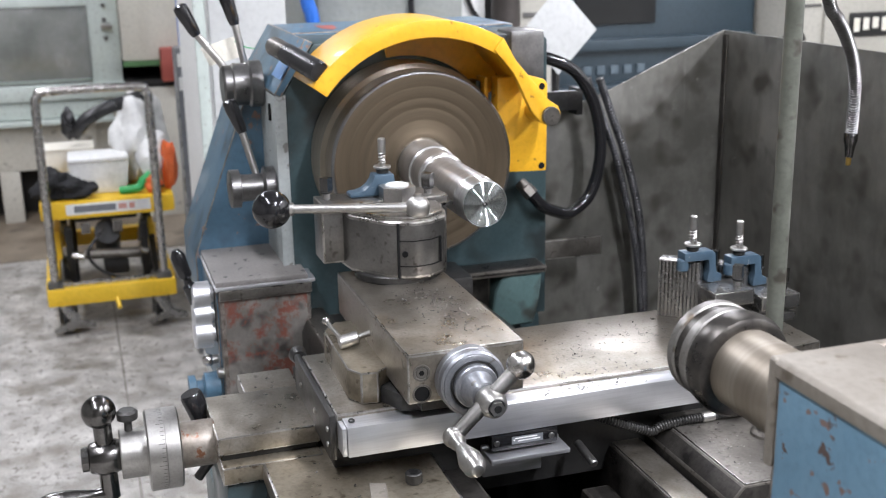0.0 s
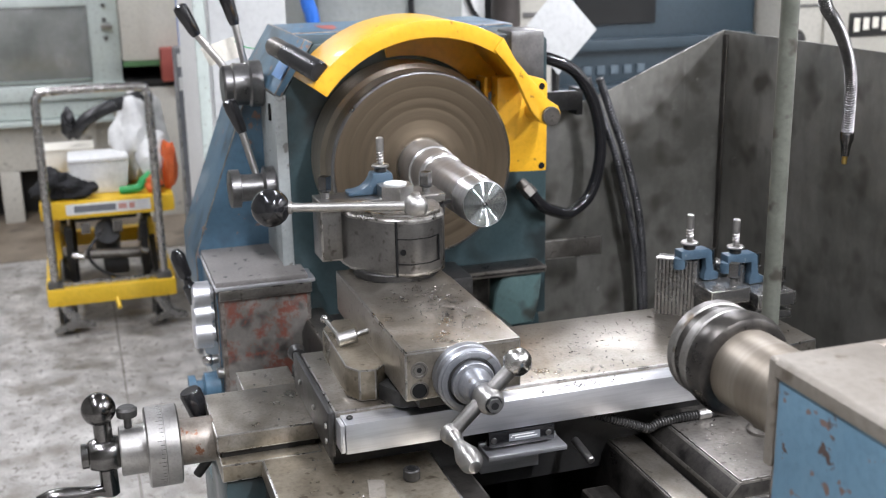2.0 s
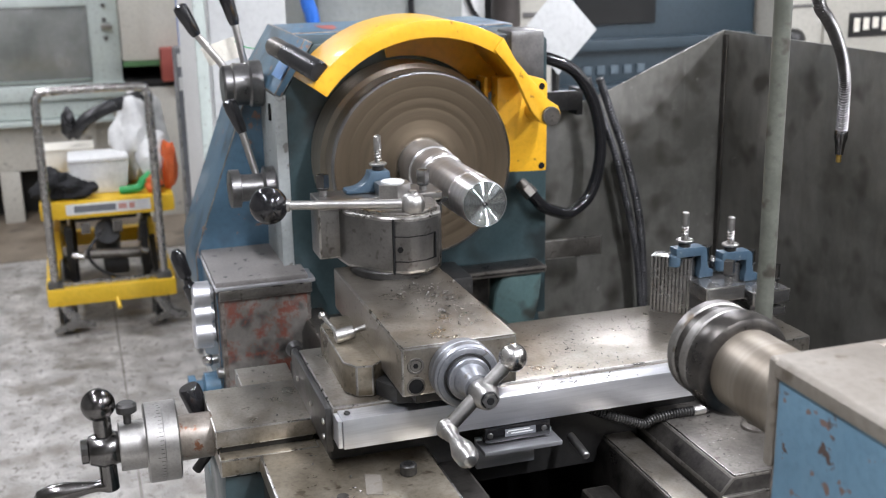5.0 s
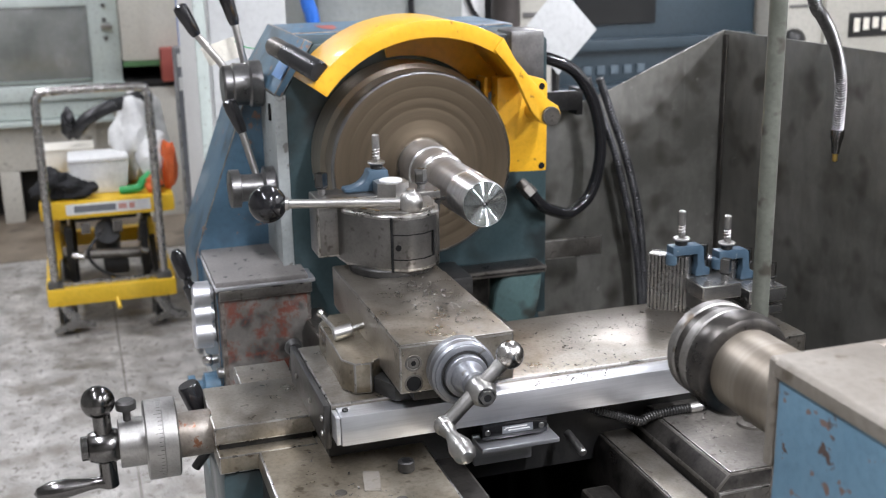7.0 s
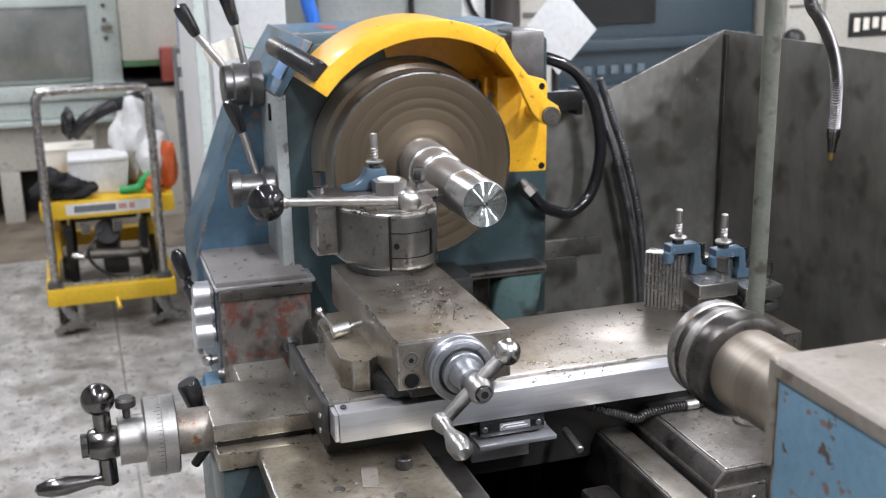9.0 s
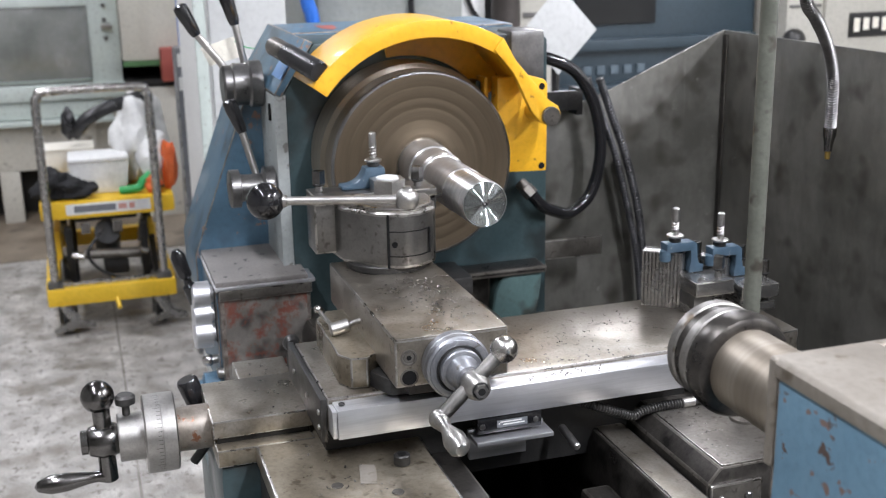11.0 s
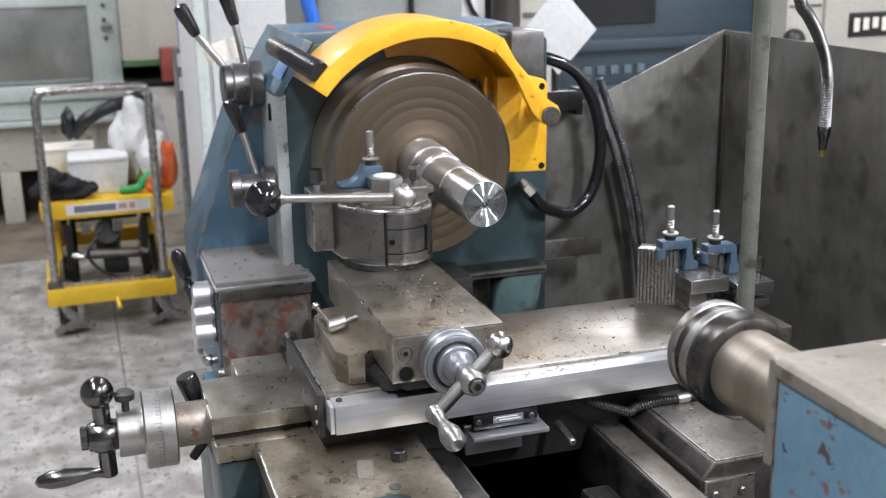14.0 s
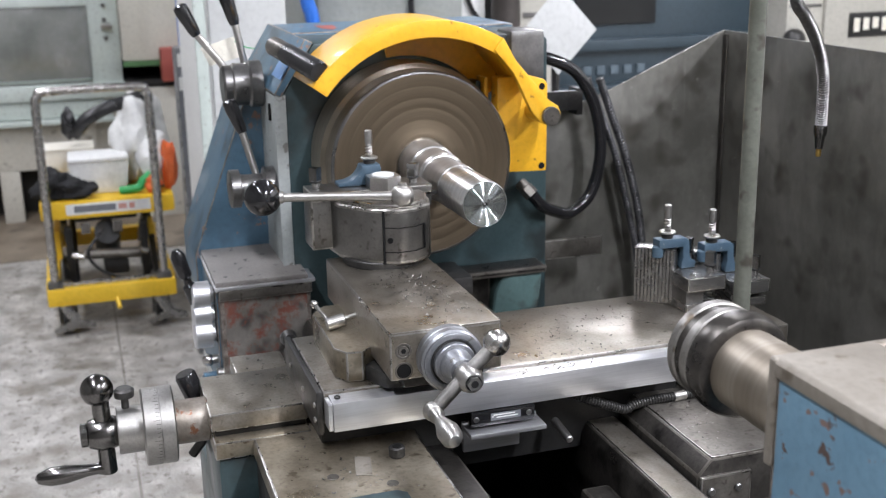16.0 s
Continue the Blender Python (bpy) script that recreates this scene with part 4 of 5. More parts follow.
def holder():
    """The tool holder on the post, with the turning tool at work."""
    h = thing("tool_holder", (0.235, -0.14, -0.07), "steel tool holder with blue clamp, clamped on the tool post", "tool holder", "tool holders")
    part("block", box(0.205, 0.262, -0.231, -0.062, -0.076, 0.0, 0.003), POST_BODY, h)
    part("upper_jaw", box(0.205, 0.272, -0.231, -0.046, 0.0, 0.012, 0.002), POST_BODY, h)
    part("clamp", prism([(-0.184, 0.012), (-0.184, 0.0185), (-0.172, 0.0195), (-0.162, 0.0225), (-0.154, 0.0285), (-0.149, 0.036), (-0.147, 0.043), (-0.118, 0.043), (-0.114, 0.012)], "x", 0.215, 0.243, 0.003), HOLDER_BLUE, h, "blue painted clamp")
    height_screw(h, 0.229, -0.132, 0.050, 0.094)
    square_screw(h, 0.235, -0.217, 0.01, 0.044)
    square_screw(h, 0.250, -0.070, 0.01, 0.042)
    part("tool_shank", box(0.246, 0.266, -0.20, -0.046, -0.022, -0.004, 0.001), STEEL_DARK, h)
    part("insert", prism([(0.248, -0.048), (0.2655, -0.048), (0.2625, -0.0352), (0.256, -0.040)], "z", -0.006, 0.0, 0.0006), STEEL_DARK, h, "carbide cutting insert")
    return h


def spare_holder(x, y, z, low=0.0):
    """A holder standing on the slide: x, y is the near corner of its serrated dovetail side, which stands askew; low: how much shorter it is."""
    h = thing("tool_holder", (x, y, z), "spare steel tool holder with a blue clamp on the cross slide", "tool holder", "tool holders")
    base, z = z, z - low
    a0, b0, back = Vector((x - 0.004, y - 0.008)), Vector((x + 0.037, y + 0.038)), Vector((-0.0215, 0.0210))
    part("block", prism([tuple(a0 + back * 0.1), tuple(b0 + back * 0.1), tuple(b0 + back), tuple(a0 + back)], "z", base, z + 0.0875, 0.0015), STEEL_POST, h)
    step, out = (b0 - a0) / 11, back * -0.10
    for k in range(11):
        p0 = a0 + step * k + back * 0.12
        part("tooth", prism([tuple(p0 + step * 0.02), tuple(p0 + step * 0.24 + out), tuple(p0 + step * 0.76 + out), tuple(p0 + step * 0.98)], "z", base, z + 0.0865, 0), STEEL_POST, h)
    part("tool_jaw", box(x - 0.008, x + 0.086, y + 0.036, y + 0.100, z + 0.034, z + 0.0554, 0.0015), STEEL_POST, h)
    part("jaw_root", box(x + 0.002, x + 0.078, y + 0.038, y + 0.068, base + 0.012, z + 0.035, 0.0015), STEEL_MID, h)
    part("tool_rest", box(x - 0.004, x + 0.084, y + 0.037, y + 0.096, base, base + 0.0135, 0.0015), STEEL_POST, h)
    cx, cz = x + 0.013, z
    part("clamp_pad", cyl((x + 0.026, y + 0.016, z + 0.076), (x + 0.026, y + 0.016, z + 0.094), 0.0085, seg=20), HOLDER_BLUE, h)
    part("clamp", prism([(y + 0.014, cz + 0.0905), (y + 0.014, cz + 0.1045), (y + 0.060, cz + 0.1045), (y + 0.065, cz + 0.100), (y + 0.0665, cz + 0.080), (y + 0.0690, cz + 0.0700), (y + 0.077, cz + 0.0670), (y + 0.077, cz + 0.0560),
                         (y + 0.053, cz + 0.0560), (y + 0.053, cz + 0.0660), (y + 0.0555, cz + 0.0740), (y + 0.0545, cz + 0.0905)], "x", cx, cx + 0.022, 0.002), HOLDER_BLUE, h, "blue painted clamp")
    height_screw(h, x + 0.024, y + 0.0325, z + 0.112, z + 0.157)
    square_screw(h, x + 0.066, y + 0.084, z + 0.053, z + 0.0885)
    square_screw(h, x + 0.006, y + 0.080, z + 0.053, z + 0.0955)
    return h


def coolant():
    px, py = 0.6227, 0.2728
    p = thing("coolant_pipe", (px, py, -0.262), "grey-green painted upright pipe on the rear saddle wing", "pipe")
    part("pipe", cyl((px, py, -0.262), (px, py, 0.40), 0.0110, seg=24), PIPE_GREEN, p)
    part("flange", revolve([(0, 0.021), (0.004, 0.021), (0.006, 0.018), (0.007, 0.0135), (0.016, 0.0130), (0.017, 0.011)], (px, py, -0.2622), (0, 0, 1), 32), STEEL_OLD, p, "steel foot flange")
    h = thing("coolant_hose", (0.40, 0.45, 0.36), "flexible silver coolant hose hanging down", "hose")
    part("hose", tube([(0.6227, 0.2728, 0.385), (0.6, 0.295, 0.455), (0.545, 0.36, 0.462), (0.5025, 0.394, 0.3576), (0.4602, 0.4405, 0.2776), (0.4458, 0.4673, 0.2523), (0.4242, 0.5003, 0.2237), (0.4026, 0.5306, 0.1889), (0.381, 0.5545, 0.1513), (0.3666, 0.5668, 0.114), (0.345, 0.5834, 0.0668)], 0.0094, 12, 24, 0.0024, 0.0046), HOSE_STEEL, h)
    part("nozzle", revolve([(0, 0.0105), (0.012, 0.0105), (0.02, 0.008), (0.038, 0.006)], (0.345, 0.5834, 0.0698), (0, -0.03, -1), 20), DARK_CHROME, h)
    part("nozzle_tip", cyl((0.345, 0.5824, 0.0348), (0.345, 0.5819, 0.0188), 0.0042, seg=14), BRASS, h)
    return p, h


MOVING += [carriage(), cross_slide(), compound(), tool_post(), holder(), spare_holder(0.362, 0.2587, -0.1814), spare_holder(0.362, 0.3367, -0.1814, 0.0145), *coolant()]


# ---- hoses, cables and brackets behind the headstock ----
def behind_headstock():
    h = thing("guard_cable", (-0.17, 0.30, -0.10), "thick black rubber cable looped beside the headstock", "cable")
    part("cable", tube([(-0.17, 0.262, 0.148), (-0.17, 0.30, 0.146), (-0.17, 0.357, 0.116), (-0.17, 0.397, 0.049), (-0.17, 0.410, -0.039), (-0.17, 0.391, -0.118), (-0.160, 0.345, -0.150), (-0.138, 0.305, -0.140), (-0.116, 0.266, -0.120), (-0.111, 0.242, -0.095)], 0.0115, 16), BLACK, h)
    part("gland", hexa((-0.114, 0.245, -0.098), (-0.122, 0.234, -0.084), 0.0142), STEEL_OLD, h)
    part("ferrule", cyl((-0.121, 0.235, -0.085), (-0.130, 0.226, -0.075), 0.0120, seg=24), STEEL_OLD, h)
    for k, (dy, r) in enumerate(((0.0, 0.0075), (0.021, 0.0085))):
        solid("conduit", tube([(-0.225 + 0.012 * k, 0.405 + dy, 0.098), (-0.212, 0.43 + dy, 0.03), (-0.205, 0.462 + dy, -0.06), (-0.2, 0.49 + dy, -0.17), (-0.2, 0.512 + dy * 0.6, -0.27), (-0.2, 0.525 + dy * 0.3, -0.40), (-0.2, 0.53, -0.625)], r, 12, 10, 0.0011, 0.0065),
              CONDUIT, (-0.2, 0.53, -0.625), "ribbed grey-black conduit running down the splash guard", "conduit", "conduits")
    b = thing("stay_bracket", (-0.2, 0.32, -0.22), "dark flat steel stay bolted to the headstock", "bracket", "stays")
    part("bar", box(-0.165, -0.155, 0.215, 0.410, -0.240, -0.202, 0.002), STEEL_OLD, b)
    part("bolt", cyl((-0.155, 0.230, -0.214), (-0.152, 0.230, -0.214), 0.0048, seg=12), STEEL_BLACK, b)
    b = thing("stay_bracket", (-0.2, 0.33, 0.06), "dark flat steel stay bolted to the headstock", "bracket", "stays")
    part("bar", box(-0.22, -0.205, 0.285, 0.388, 0.040, 0.078, 0.003), STEEL_DARK, b)
    part("plate", box(-0.246, -0.2052, 0.375, 0.388, 0.030, 0.082, 0.002), STEEL_DARK, b)
    # lower part of the headstock end beside the chuck
    p = thing("headstock_apron", (-0.11, 0.18, -0.34), "dark teal casting ledge under the spindle", "casting")
    part("ledge", box(-0.139, -0.080, 0.10, 0.262, -0.240, -0.226, 0.005), OILY, p)
    part("recess", box(-0.139, -0.110, 0.10, 0.160, -0.34, -0.241, 0.005), OILY, p)
    part("wall", prism([(0.150, -0.34), (0.160, -0.268), (0.172, -0.246), (0.190, -0.240), (0.255, -0.240), (0.250, -0.29), (0.238, -0.34)], "x", -0.139, -0.085, 0.008, 3), TEAL_PALE, p, "pale teal rounded casting")
    part("block", box(-0.139, -0.03, -0.02, 0.098, -0.25, -0.215, 0.006), STEEL_DARK, p)
    # oily floor of the bed gap in front of the chuck
    solid("gap_cover", box(-0.139, 0.14, -0.099, 0.089, -0.36, -0.33, 0.005), STEEL_DARK, (0, 0, -0.36), "oily cast iron bridge in the bed gap", "casting")
    t = thing("paper_tag", (-0.3, -0.31, 0.15), "cream card tag tied to a lever with green string", "tag")
    part("card", prism([(-0.320, 0.180), (-0.304, 0.147), (-0.243, 0.162), (-0.252, 0.190), (-0.258, 0.199)], "x", -0.332, -0.3312, 0), CARD, t)
    part("string", tube([(-0.331, -0.256, 0.190), (-0.33, -0.246, 0.184), (-0.325, -0.235, 0.178), (-0.32, -0.222, 0.176)], 0.0012, 6), GREEN, t)


behind_headstock()


# ---- swarf ----
def swarf(name, patches, seed, label, flat=0.6, size=1.0):
    """Loose curled chips on level patches (x0, x1, y0, y1, z, count)."""
    rnd = random.Random(seed)
    bm = bmesh.new()
    for x0, x1, y0, y1, z, count in patches:
        for _ in range(count):
            u, v = rnd.gauss(0.5, 0.22), rnd.gauss(0.5, 0.24)
            if not (0 < u < 1 and 0 < v < 1):
                continue
            x, y = x0 + (x1 - x0) * u, y0 + (y1 - y0) * v
            a, r, w = rnd.uniform(0, 6.28), size * rnd.uniform(0.0010, 0.0032), rnd.uniform(0.0005, 0.0013) / size
            arc, n = rnd.uniform(0.8, 3.6), 5
            m = Matrix.Translation((x, y, z + 0.0004)) @ Matrix.Rotation(a, 4, "Z") @ Matrix.Rotation(rnd.uniform(-0.4, 0.4), 4, "X")
            prev = None
            for k in range(n + 1):
                th = arc * (k / n - 0.5)
                px, pz = r * math.sin(th), r * (1 - math.cos(th)) * flat
                pair = [bm.verts.new(m @ Vector((px, s * w, max(pz, 0)))) for s in (-1, 1)]
                if prev:
                    bm.faces.new((prev[0], prev[1], pair[1], pair[0]))
                prev = pair
    base = (patches[0][0], patches[0][2], patches[0][4])
    return solid(name, bm, CHIP, base, label, "swarf", kind="stuff")


CHIP = surface("steel_chip", (0.03, 0.028, 0.03), (0.42, 0.40, 0.37), (0.28, 0.45), 1.0, 120, 300, 0.02)
MOVING += [
    swarf("swarf", [(0.36, 0.60, -0.165, -0.068, -0.0895, 230), (0.36, 0.44, -0.17, -0.07, -0.0895, 60), (0.30, 0.345, -0.20, -0.07, -0.0911, 70)], 3, "small steel chips scattered on the compound slide"),
    swarf("swarf", [(0.36, 0.54, 0.0, 0.22, -0.1810, 60), (0.50, 0.578, -0.05, 0.15, -0.1811, 60), (0.548, 0.578, -0.05, 0.12, -0.1852, 60)], 5, "small steel chips on the cross slide"),
    swarf("swarf", [(0.38, 0.46, 0.12, 0.27, -0.1812, 55), (0.42, 0.50, 0.02, 0.10, -0.1812, 14)], 21, "long dark steel curls on the cross slide", 0.25, 2.6),
    swarf("swarf", [(0.50, 0.80, -0.35, -0.17, -0.2636, 60), (0.33, 0.45, -0.41, -0.29, -0.2296, 12), (0.25, 0.32, -0.36, -0.29, -0.2356, 8)], 7, "small steel chips on the saddle"),
    swarf("swarf", [(0.50, 0.73, 0.172, 0.24, -0.2619, 60)], 9, "small steel chips on the rear saddle wing"),
]


def scale_cable():
    c = thing("scale_cable", (0.56, 0.18, -0.264), "armoured black cable of the scale reader, with a clip", "cable")
    part("cable", tube([(0.545, 0.03, -0.226), (0.552, 0.06, -0.233), (0.558, 0.085, -0.243), (0.56, 0.122, -0.258), (0.562, 0.138, -0.263), (0.56, 0.152, -0.259), (0.56, 0.185, -0.2555), (0.56, 0.22, -0.256), (0.56, 0.29, -0.253), (0.54, 0.36, -0.25)], 0.0068, 12, 8, 0.0013, 0.0042), STEEL_DARK, c)
    part("clip", cyl((0.56, 0.212, -0.2562), (0.56, 0.232, -0.2555), 0.0072, seg=16), SATIN, c)
    return c


def saddle_details():
    s = solid("saddle_pocket", rounded(prism([(0.68, -0.29), (0.86, -0.29), (0.86, -0.215), (0.69, -0.215), (0.68, -0.225)], "z", -0.2655, -0.262, 0), 0.001), TEAL, (0.75, -0.25, -0.2655), "blue painted pocket with a bare rim in the saddle", "casting")
    p = thing("rating_plate", (0.60, -0.235, -0.2638), "worn clear plastic plate stuck on the saddle", "plate")
    part("plate", prism([(0.575, -0.252), (0.625, -0.262), (0.632, -0.243), (0.582, -0.233)], "z", -0.2638, -0.2630, 0), TAIL_TOP, p)
    plugs = []
    for x, y in ((0.66, -0.225), (0.62, -0.29), (0.685, -0.255)):
        plugs.append(solid("plug", cyl((x, y, -0.2645), (x, y, -0.2625), 0.0075, seg=20, edge=0.0006), STEEL_OLD, (x, y, -0.2645), "flush steel plug in the saddle top", "plug", "saddle plugs"))
    return [s, p, *plugs]


MOVING += [scale_cable(), *saddle_details()]


# ---- lift cart and what lies on it ----
def lift_cart():
    c = thing("lift_cart", (-2.9, -0.48, FLOOR), "yellow scissor lift cart with a chromed push handle", "lift cart")
    deck0, deck1 = -3.45, -2.65
    part("deck", box(deck0, deck1, -0.72, -0.218, -0.665, -0.595, 0.012), YELLOW_CART, c)
    lab = part("label_strip", box(deck1, deck1 + 0.002, -0.625, -0.31, -0.648, -0.606, 0), WHITE, c, "white warning label with unreadable lines")
    for y0, y1 in ((-0.595, -0.44), ):
        part("label_bar", box(deck1 + 0.002, deck1 + 0.003, y0, y1, -0.640, -0.614, 0), UPRIGHT_GREY, lab)
    for y0, y1 in ((-0.43, -0.40), (-0.39, -0.37)):
        part("label_bar", box(deck1 + 0.002, deck1 + 0.003, y0, y1, -0.638, -0.616, 0), LABEL_RED, lab)
    part("base_beam", box(-2.58, -2.53, -0.722, -0.245, -0.972, -0.905, 0.008), YELLOW_CART, c)
    for y in (-0.70, -0.27):
        part("side_beam", box(-3.45, -2.58, y - 0.025, y + 0.025, -0.965, -0.90, 0.006), YELLOW_CART, c)
    part("rear_beam", box(-3.48, -3.42, -0.722, -0.245, -0.97, -0.905, 0.008), YELLOW_CART, c)
    for y in (-0.64, -0.33):
        part("scissor_arm", prism([(-3.4, -0.93), (-3.36, -0.96), (-2.70, -0.69), (-2.74, -0.66)], "y", y - 0.012, y + 0.012, 0.003), STEEL_DARK, c)
        part("scissor_arm", prism([(-2.74, -0.96), (-2.70, -0.93), (-3.36, -0.66), (-3.40, -0.69)], "y", y + 0.016, y + 0.04, 0.003), STEEL_DARK, c)
    part("roller", cyl((-2.66, -0.575, -0.808), (-2.66, -0.365, -0.822), 0.020), STEEL_OLD, c, "grey roller bar")
    for y0, y1 in ((-0.62, -0.575), (-0.365, -0.335)):
        part("roller_end", cyl((-2.66, y0, -0.806), (-2.66, y1, -0.822), 0.013, seg=16), CHROME, c)
    for y in (-0.625, -0.345):
        part("inner_arm", prism([(-2.72, -0.955), (-2.68, -0.955), (-2.64, -0.70), (-2.67, -0.69)], "y", y - 0.014, y + 0.014, 0.003), STEEL_BLACK, c, "black scissor arm end")
    for y in (-0.675, -0.300):
        part("inner_frame", box(-3.4, -2.95, y - 0.012, y + 0.012, -0.90, -0.78, 0.004), YELLOW_CART, c, "yellow inner frame plate")
    part("cylinder", cyl((-2.95, -0.48, -0.86), (-2.72, -0.48, -0.74), 0.05), STEEL_BLACK, c, "black hydraulic cylinder")
    part("pump", box(-2.75, -2.67, -0.505, -0.41, -0.905, -0.835, 0.01), STEEL_BLACK, c, "black foot pump")
    # Added black block: paints the shade under the yellow deck.
    part("tray", box(-3.25, -2.74, -0.60, -0.36, -0.70, -0.667, 0.01), STEEL_BLACK, c, "black block standing in for shade under the deck")
    for y in (-0.56, -0.44):
        part("clevis", box(-2.70, -2.68, y - 0.018, y + 0.018, -0.735, -0.69, 0.003), STEEL_OLD, c)
    part("hydraulic_line", tube([(-2.67, -0.50, -0.72), (-2.64, -0.56, -0.80), (-2.63, -0.52, -0.87), (-2.60, -0.44, -0.905)], 0.006, 8), RUBBER, c)
    part("pedal", tube([(-2.62, -0.475, -0.90), (-2.54, -0.47, -0.955), (-2.50, -0.465, -0.99)], 0.009, 10), YELLOW_CART, c)
    part("clamp_bar", box(-2.575, -2.555, -0.68, -0.30, -0.905, -0.888, 0.003), CHROME, c)
    part("handle", tube([(-2.565, -0.69, -0.94), (-2.575, -0.69, -0.60), (-2.59, -0.69, -0.24), (-2.593, -0.68, -0.185), (-2.595, -0.64, -0.165), (-2.595, -0.335, -0.165), (-2.593, -0.295, -0.185), (-2.59, -0.287, -0.24), (-2.575, -0.287, -0.60), (-2.565, -0.287, -0.94)], 0.0165, 16, 10), CHROME, c, "chromed tube handle")
    for y in (-0.69, -0.287):
        part("handle_socket", box(-2.585, -2.545, y - 0.028, y + 0.028, -0.95, -0.88, 0.004), STEEL_MID, c)
    for x, y in ((-2.62, -0.655), (-2.62, -0.305), (-3.35, -0.655), (-3.35, -0.305)):
        w = part("wheel", cyl((x, y - 0.02, -1.045), (x, y + 0.02, -1.045), 0.055, seg=28, edge=0.008), RED, c, "dull red wheel")
        part("tyre", revolve([(0, 0.048), (0.006, 0.0552), (0.034, 0.0552), (0.04, 0.048)], (x, y - 0.021, -1.045), (0, 1, 0), 28), RUBBER, w)
        part("fork", prism([(x - 0.06, -0.97), (x + 0.06, -0.97), (x + 0.015, -1.06), (x - 0.015, -1.06)], "y", y - 0.034, y - 0.026, 0.002), STEEL_MID, c)
        part("fork", prism([(x - 0.06, -0.97), (x + 0.06, -0.97), (x + 0.015, -1.06), (x - 0.015, -1.06)], "y", y + 0.026, y + 0.034, 0.002), STEEL_MID, c)
        if x > -3:
            part("brake", prism([(y - 0.03, -0.975), (y + 0.01, -0.975), (y + 0.05, -1.035), (y + 0.10, -1.05), (y + 0.10, -1.075), (y + 0.03, -1.07), (y - 0.05, -1.085), (y - 0.06, -1.07), (y + 0.005, -1.04)], "x", x + 0.06, x + 0.075, 0.003), STEEL_POST, c, "bare steel caster brake")


lift_cart()


def cart_load():
    d = -0.595
    b = thing("plastic_box", (-2.84, -0.485, d), "white plastic box with a loose lid on the lift cart", "box")
    bm = box(-2.93, -2.76, -0.588, -0.388, d, d + 0.125, 0.008)
    for v in bm.verts:
        v.co.y = -0.488 + (v.co.y + 0.488) * (1 + 0.16 * (v.co.z - d) / 0.125)
    part("box", bm, BAG, b)
    part("lid", box(-2.95, -2.75, -0.602, -0.374, d + 0.126, d + 0.142, 0.006), WHITE, b, "white lid")
    b = thing("carton", (-3.0, -0.57, d), "cream cardboard box on the lift cart", "box")
    part("body", box(-3.12, -2.96, -0.70, -0.50, d, d + 0.145, 0.004), CARD, b)
    part("flap", box(-3.125, -2.955, -0.705, -0.495, d + 0.146, d + 0.152, 0.002), CARD, b)
    solid("plastic_bag", lump((-2.95, -0.33, d + 0.16), (0.10, 0.09, 0.165), 3), BAG, (-2.95, -0.33, d), "crumpled white plastic bag on the lift cart", "bag", "bags")
    solid("plastic_bag", lump((-2.82, -0.265, d + 0.10), (0.09, 0.075, 0.105), 8), BAG, (-2.82, -0.265, d), "crumpled white plastic bag with a red print", "bag", "bags")
    solid("plastic_bag", lump((-3.15, -0.30, d + 0.17), (0.10, 0.10, 0.175), 12), BAG, (-3.15, -0.30, d), "crumpled white plastic bag on the lift cart", "bag", "bags")
    solid("rag", lump((-2.74, -0.655, d + 0.045), (0.08, 0.075, 0.06), 5, 0.6), CLOTH, (-2.74, -0.655, d), "crumpled black rag heaped on the cart", "cloth", "cloths")
    solid("rag", lump((-2.71, -0.585, d + 0.028), (0.045, 0.07, 0.035), 6, 0.6), CLOTH, (-2.71, -0.585, d), "crumpled black rag heaped on the cart", "cloth", "cloths")
    solid("green_strap", tube([(-2.72, -0.415, d + 0.014), (-2.71, -0.385, d + 0.016), (-2.71, -0.345, d + 0.022), (-2.715, -0.325, d + 0.05), (-2.72, -0.295, d + 0.072)], 0.016, 12), GREEN, (-2.72, -0.37, d), "bright green plastic strip on the cart", "strap")
    solid("orange_bag", lump((-2.75, -0.19 - 0.03, d + 0.09), (0.035, 0.028, 0.10), 9, 0.4), ORANGE, (-2.75, -0.22, d), "orange plastic bag on the cart", "bag")
    solid("orange_bag", lump((-2.70, -0.29, d + 0.03), (0.03, 0.03, 0.035), 10, 0.4), ORANGE, (-2.70, -0.29, d), "orange plastic scrap on the cart", "bag")
    n = thing("vacuum_hose", (-3.05, -0.45, d + 0.19), "black vacuum hose with nozzle on the box", "hose")
    part("hose", tube([(-3.0, -0.565, d + 0.20), (-2.98, -0.54, d + 0.235), (-2.98, -0.50, d + 0.27), (-3.0, -0.43, d + 0.30), (-3.05, -0.35, d + 0.315), (-3.1, -0.27, d + 0.33)], 0.028, 14), RUBBER, n)
    part("nozzle", lump((-3.0, -0.585, d + 0.245), (0.035, 0.03, 0.065), 2, 0.25), RUBBER, n)


cart_load()


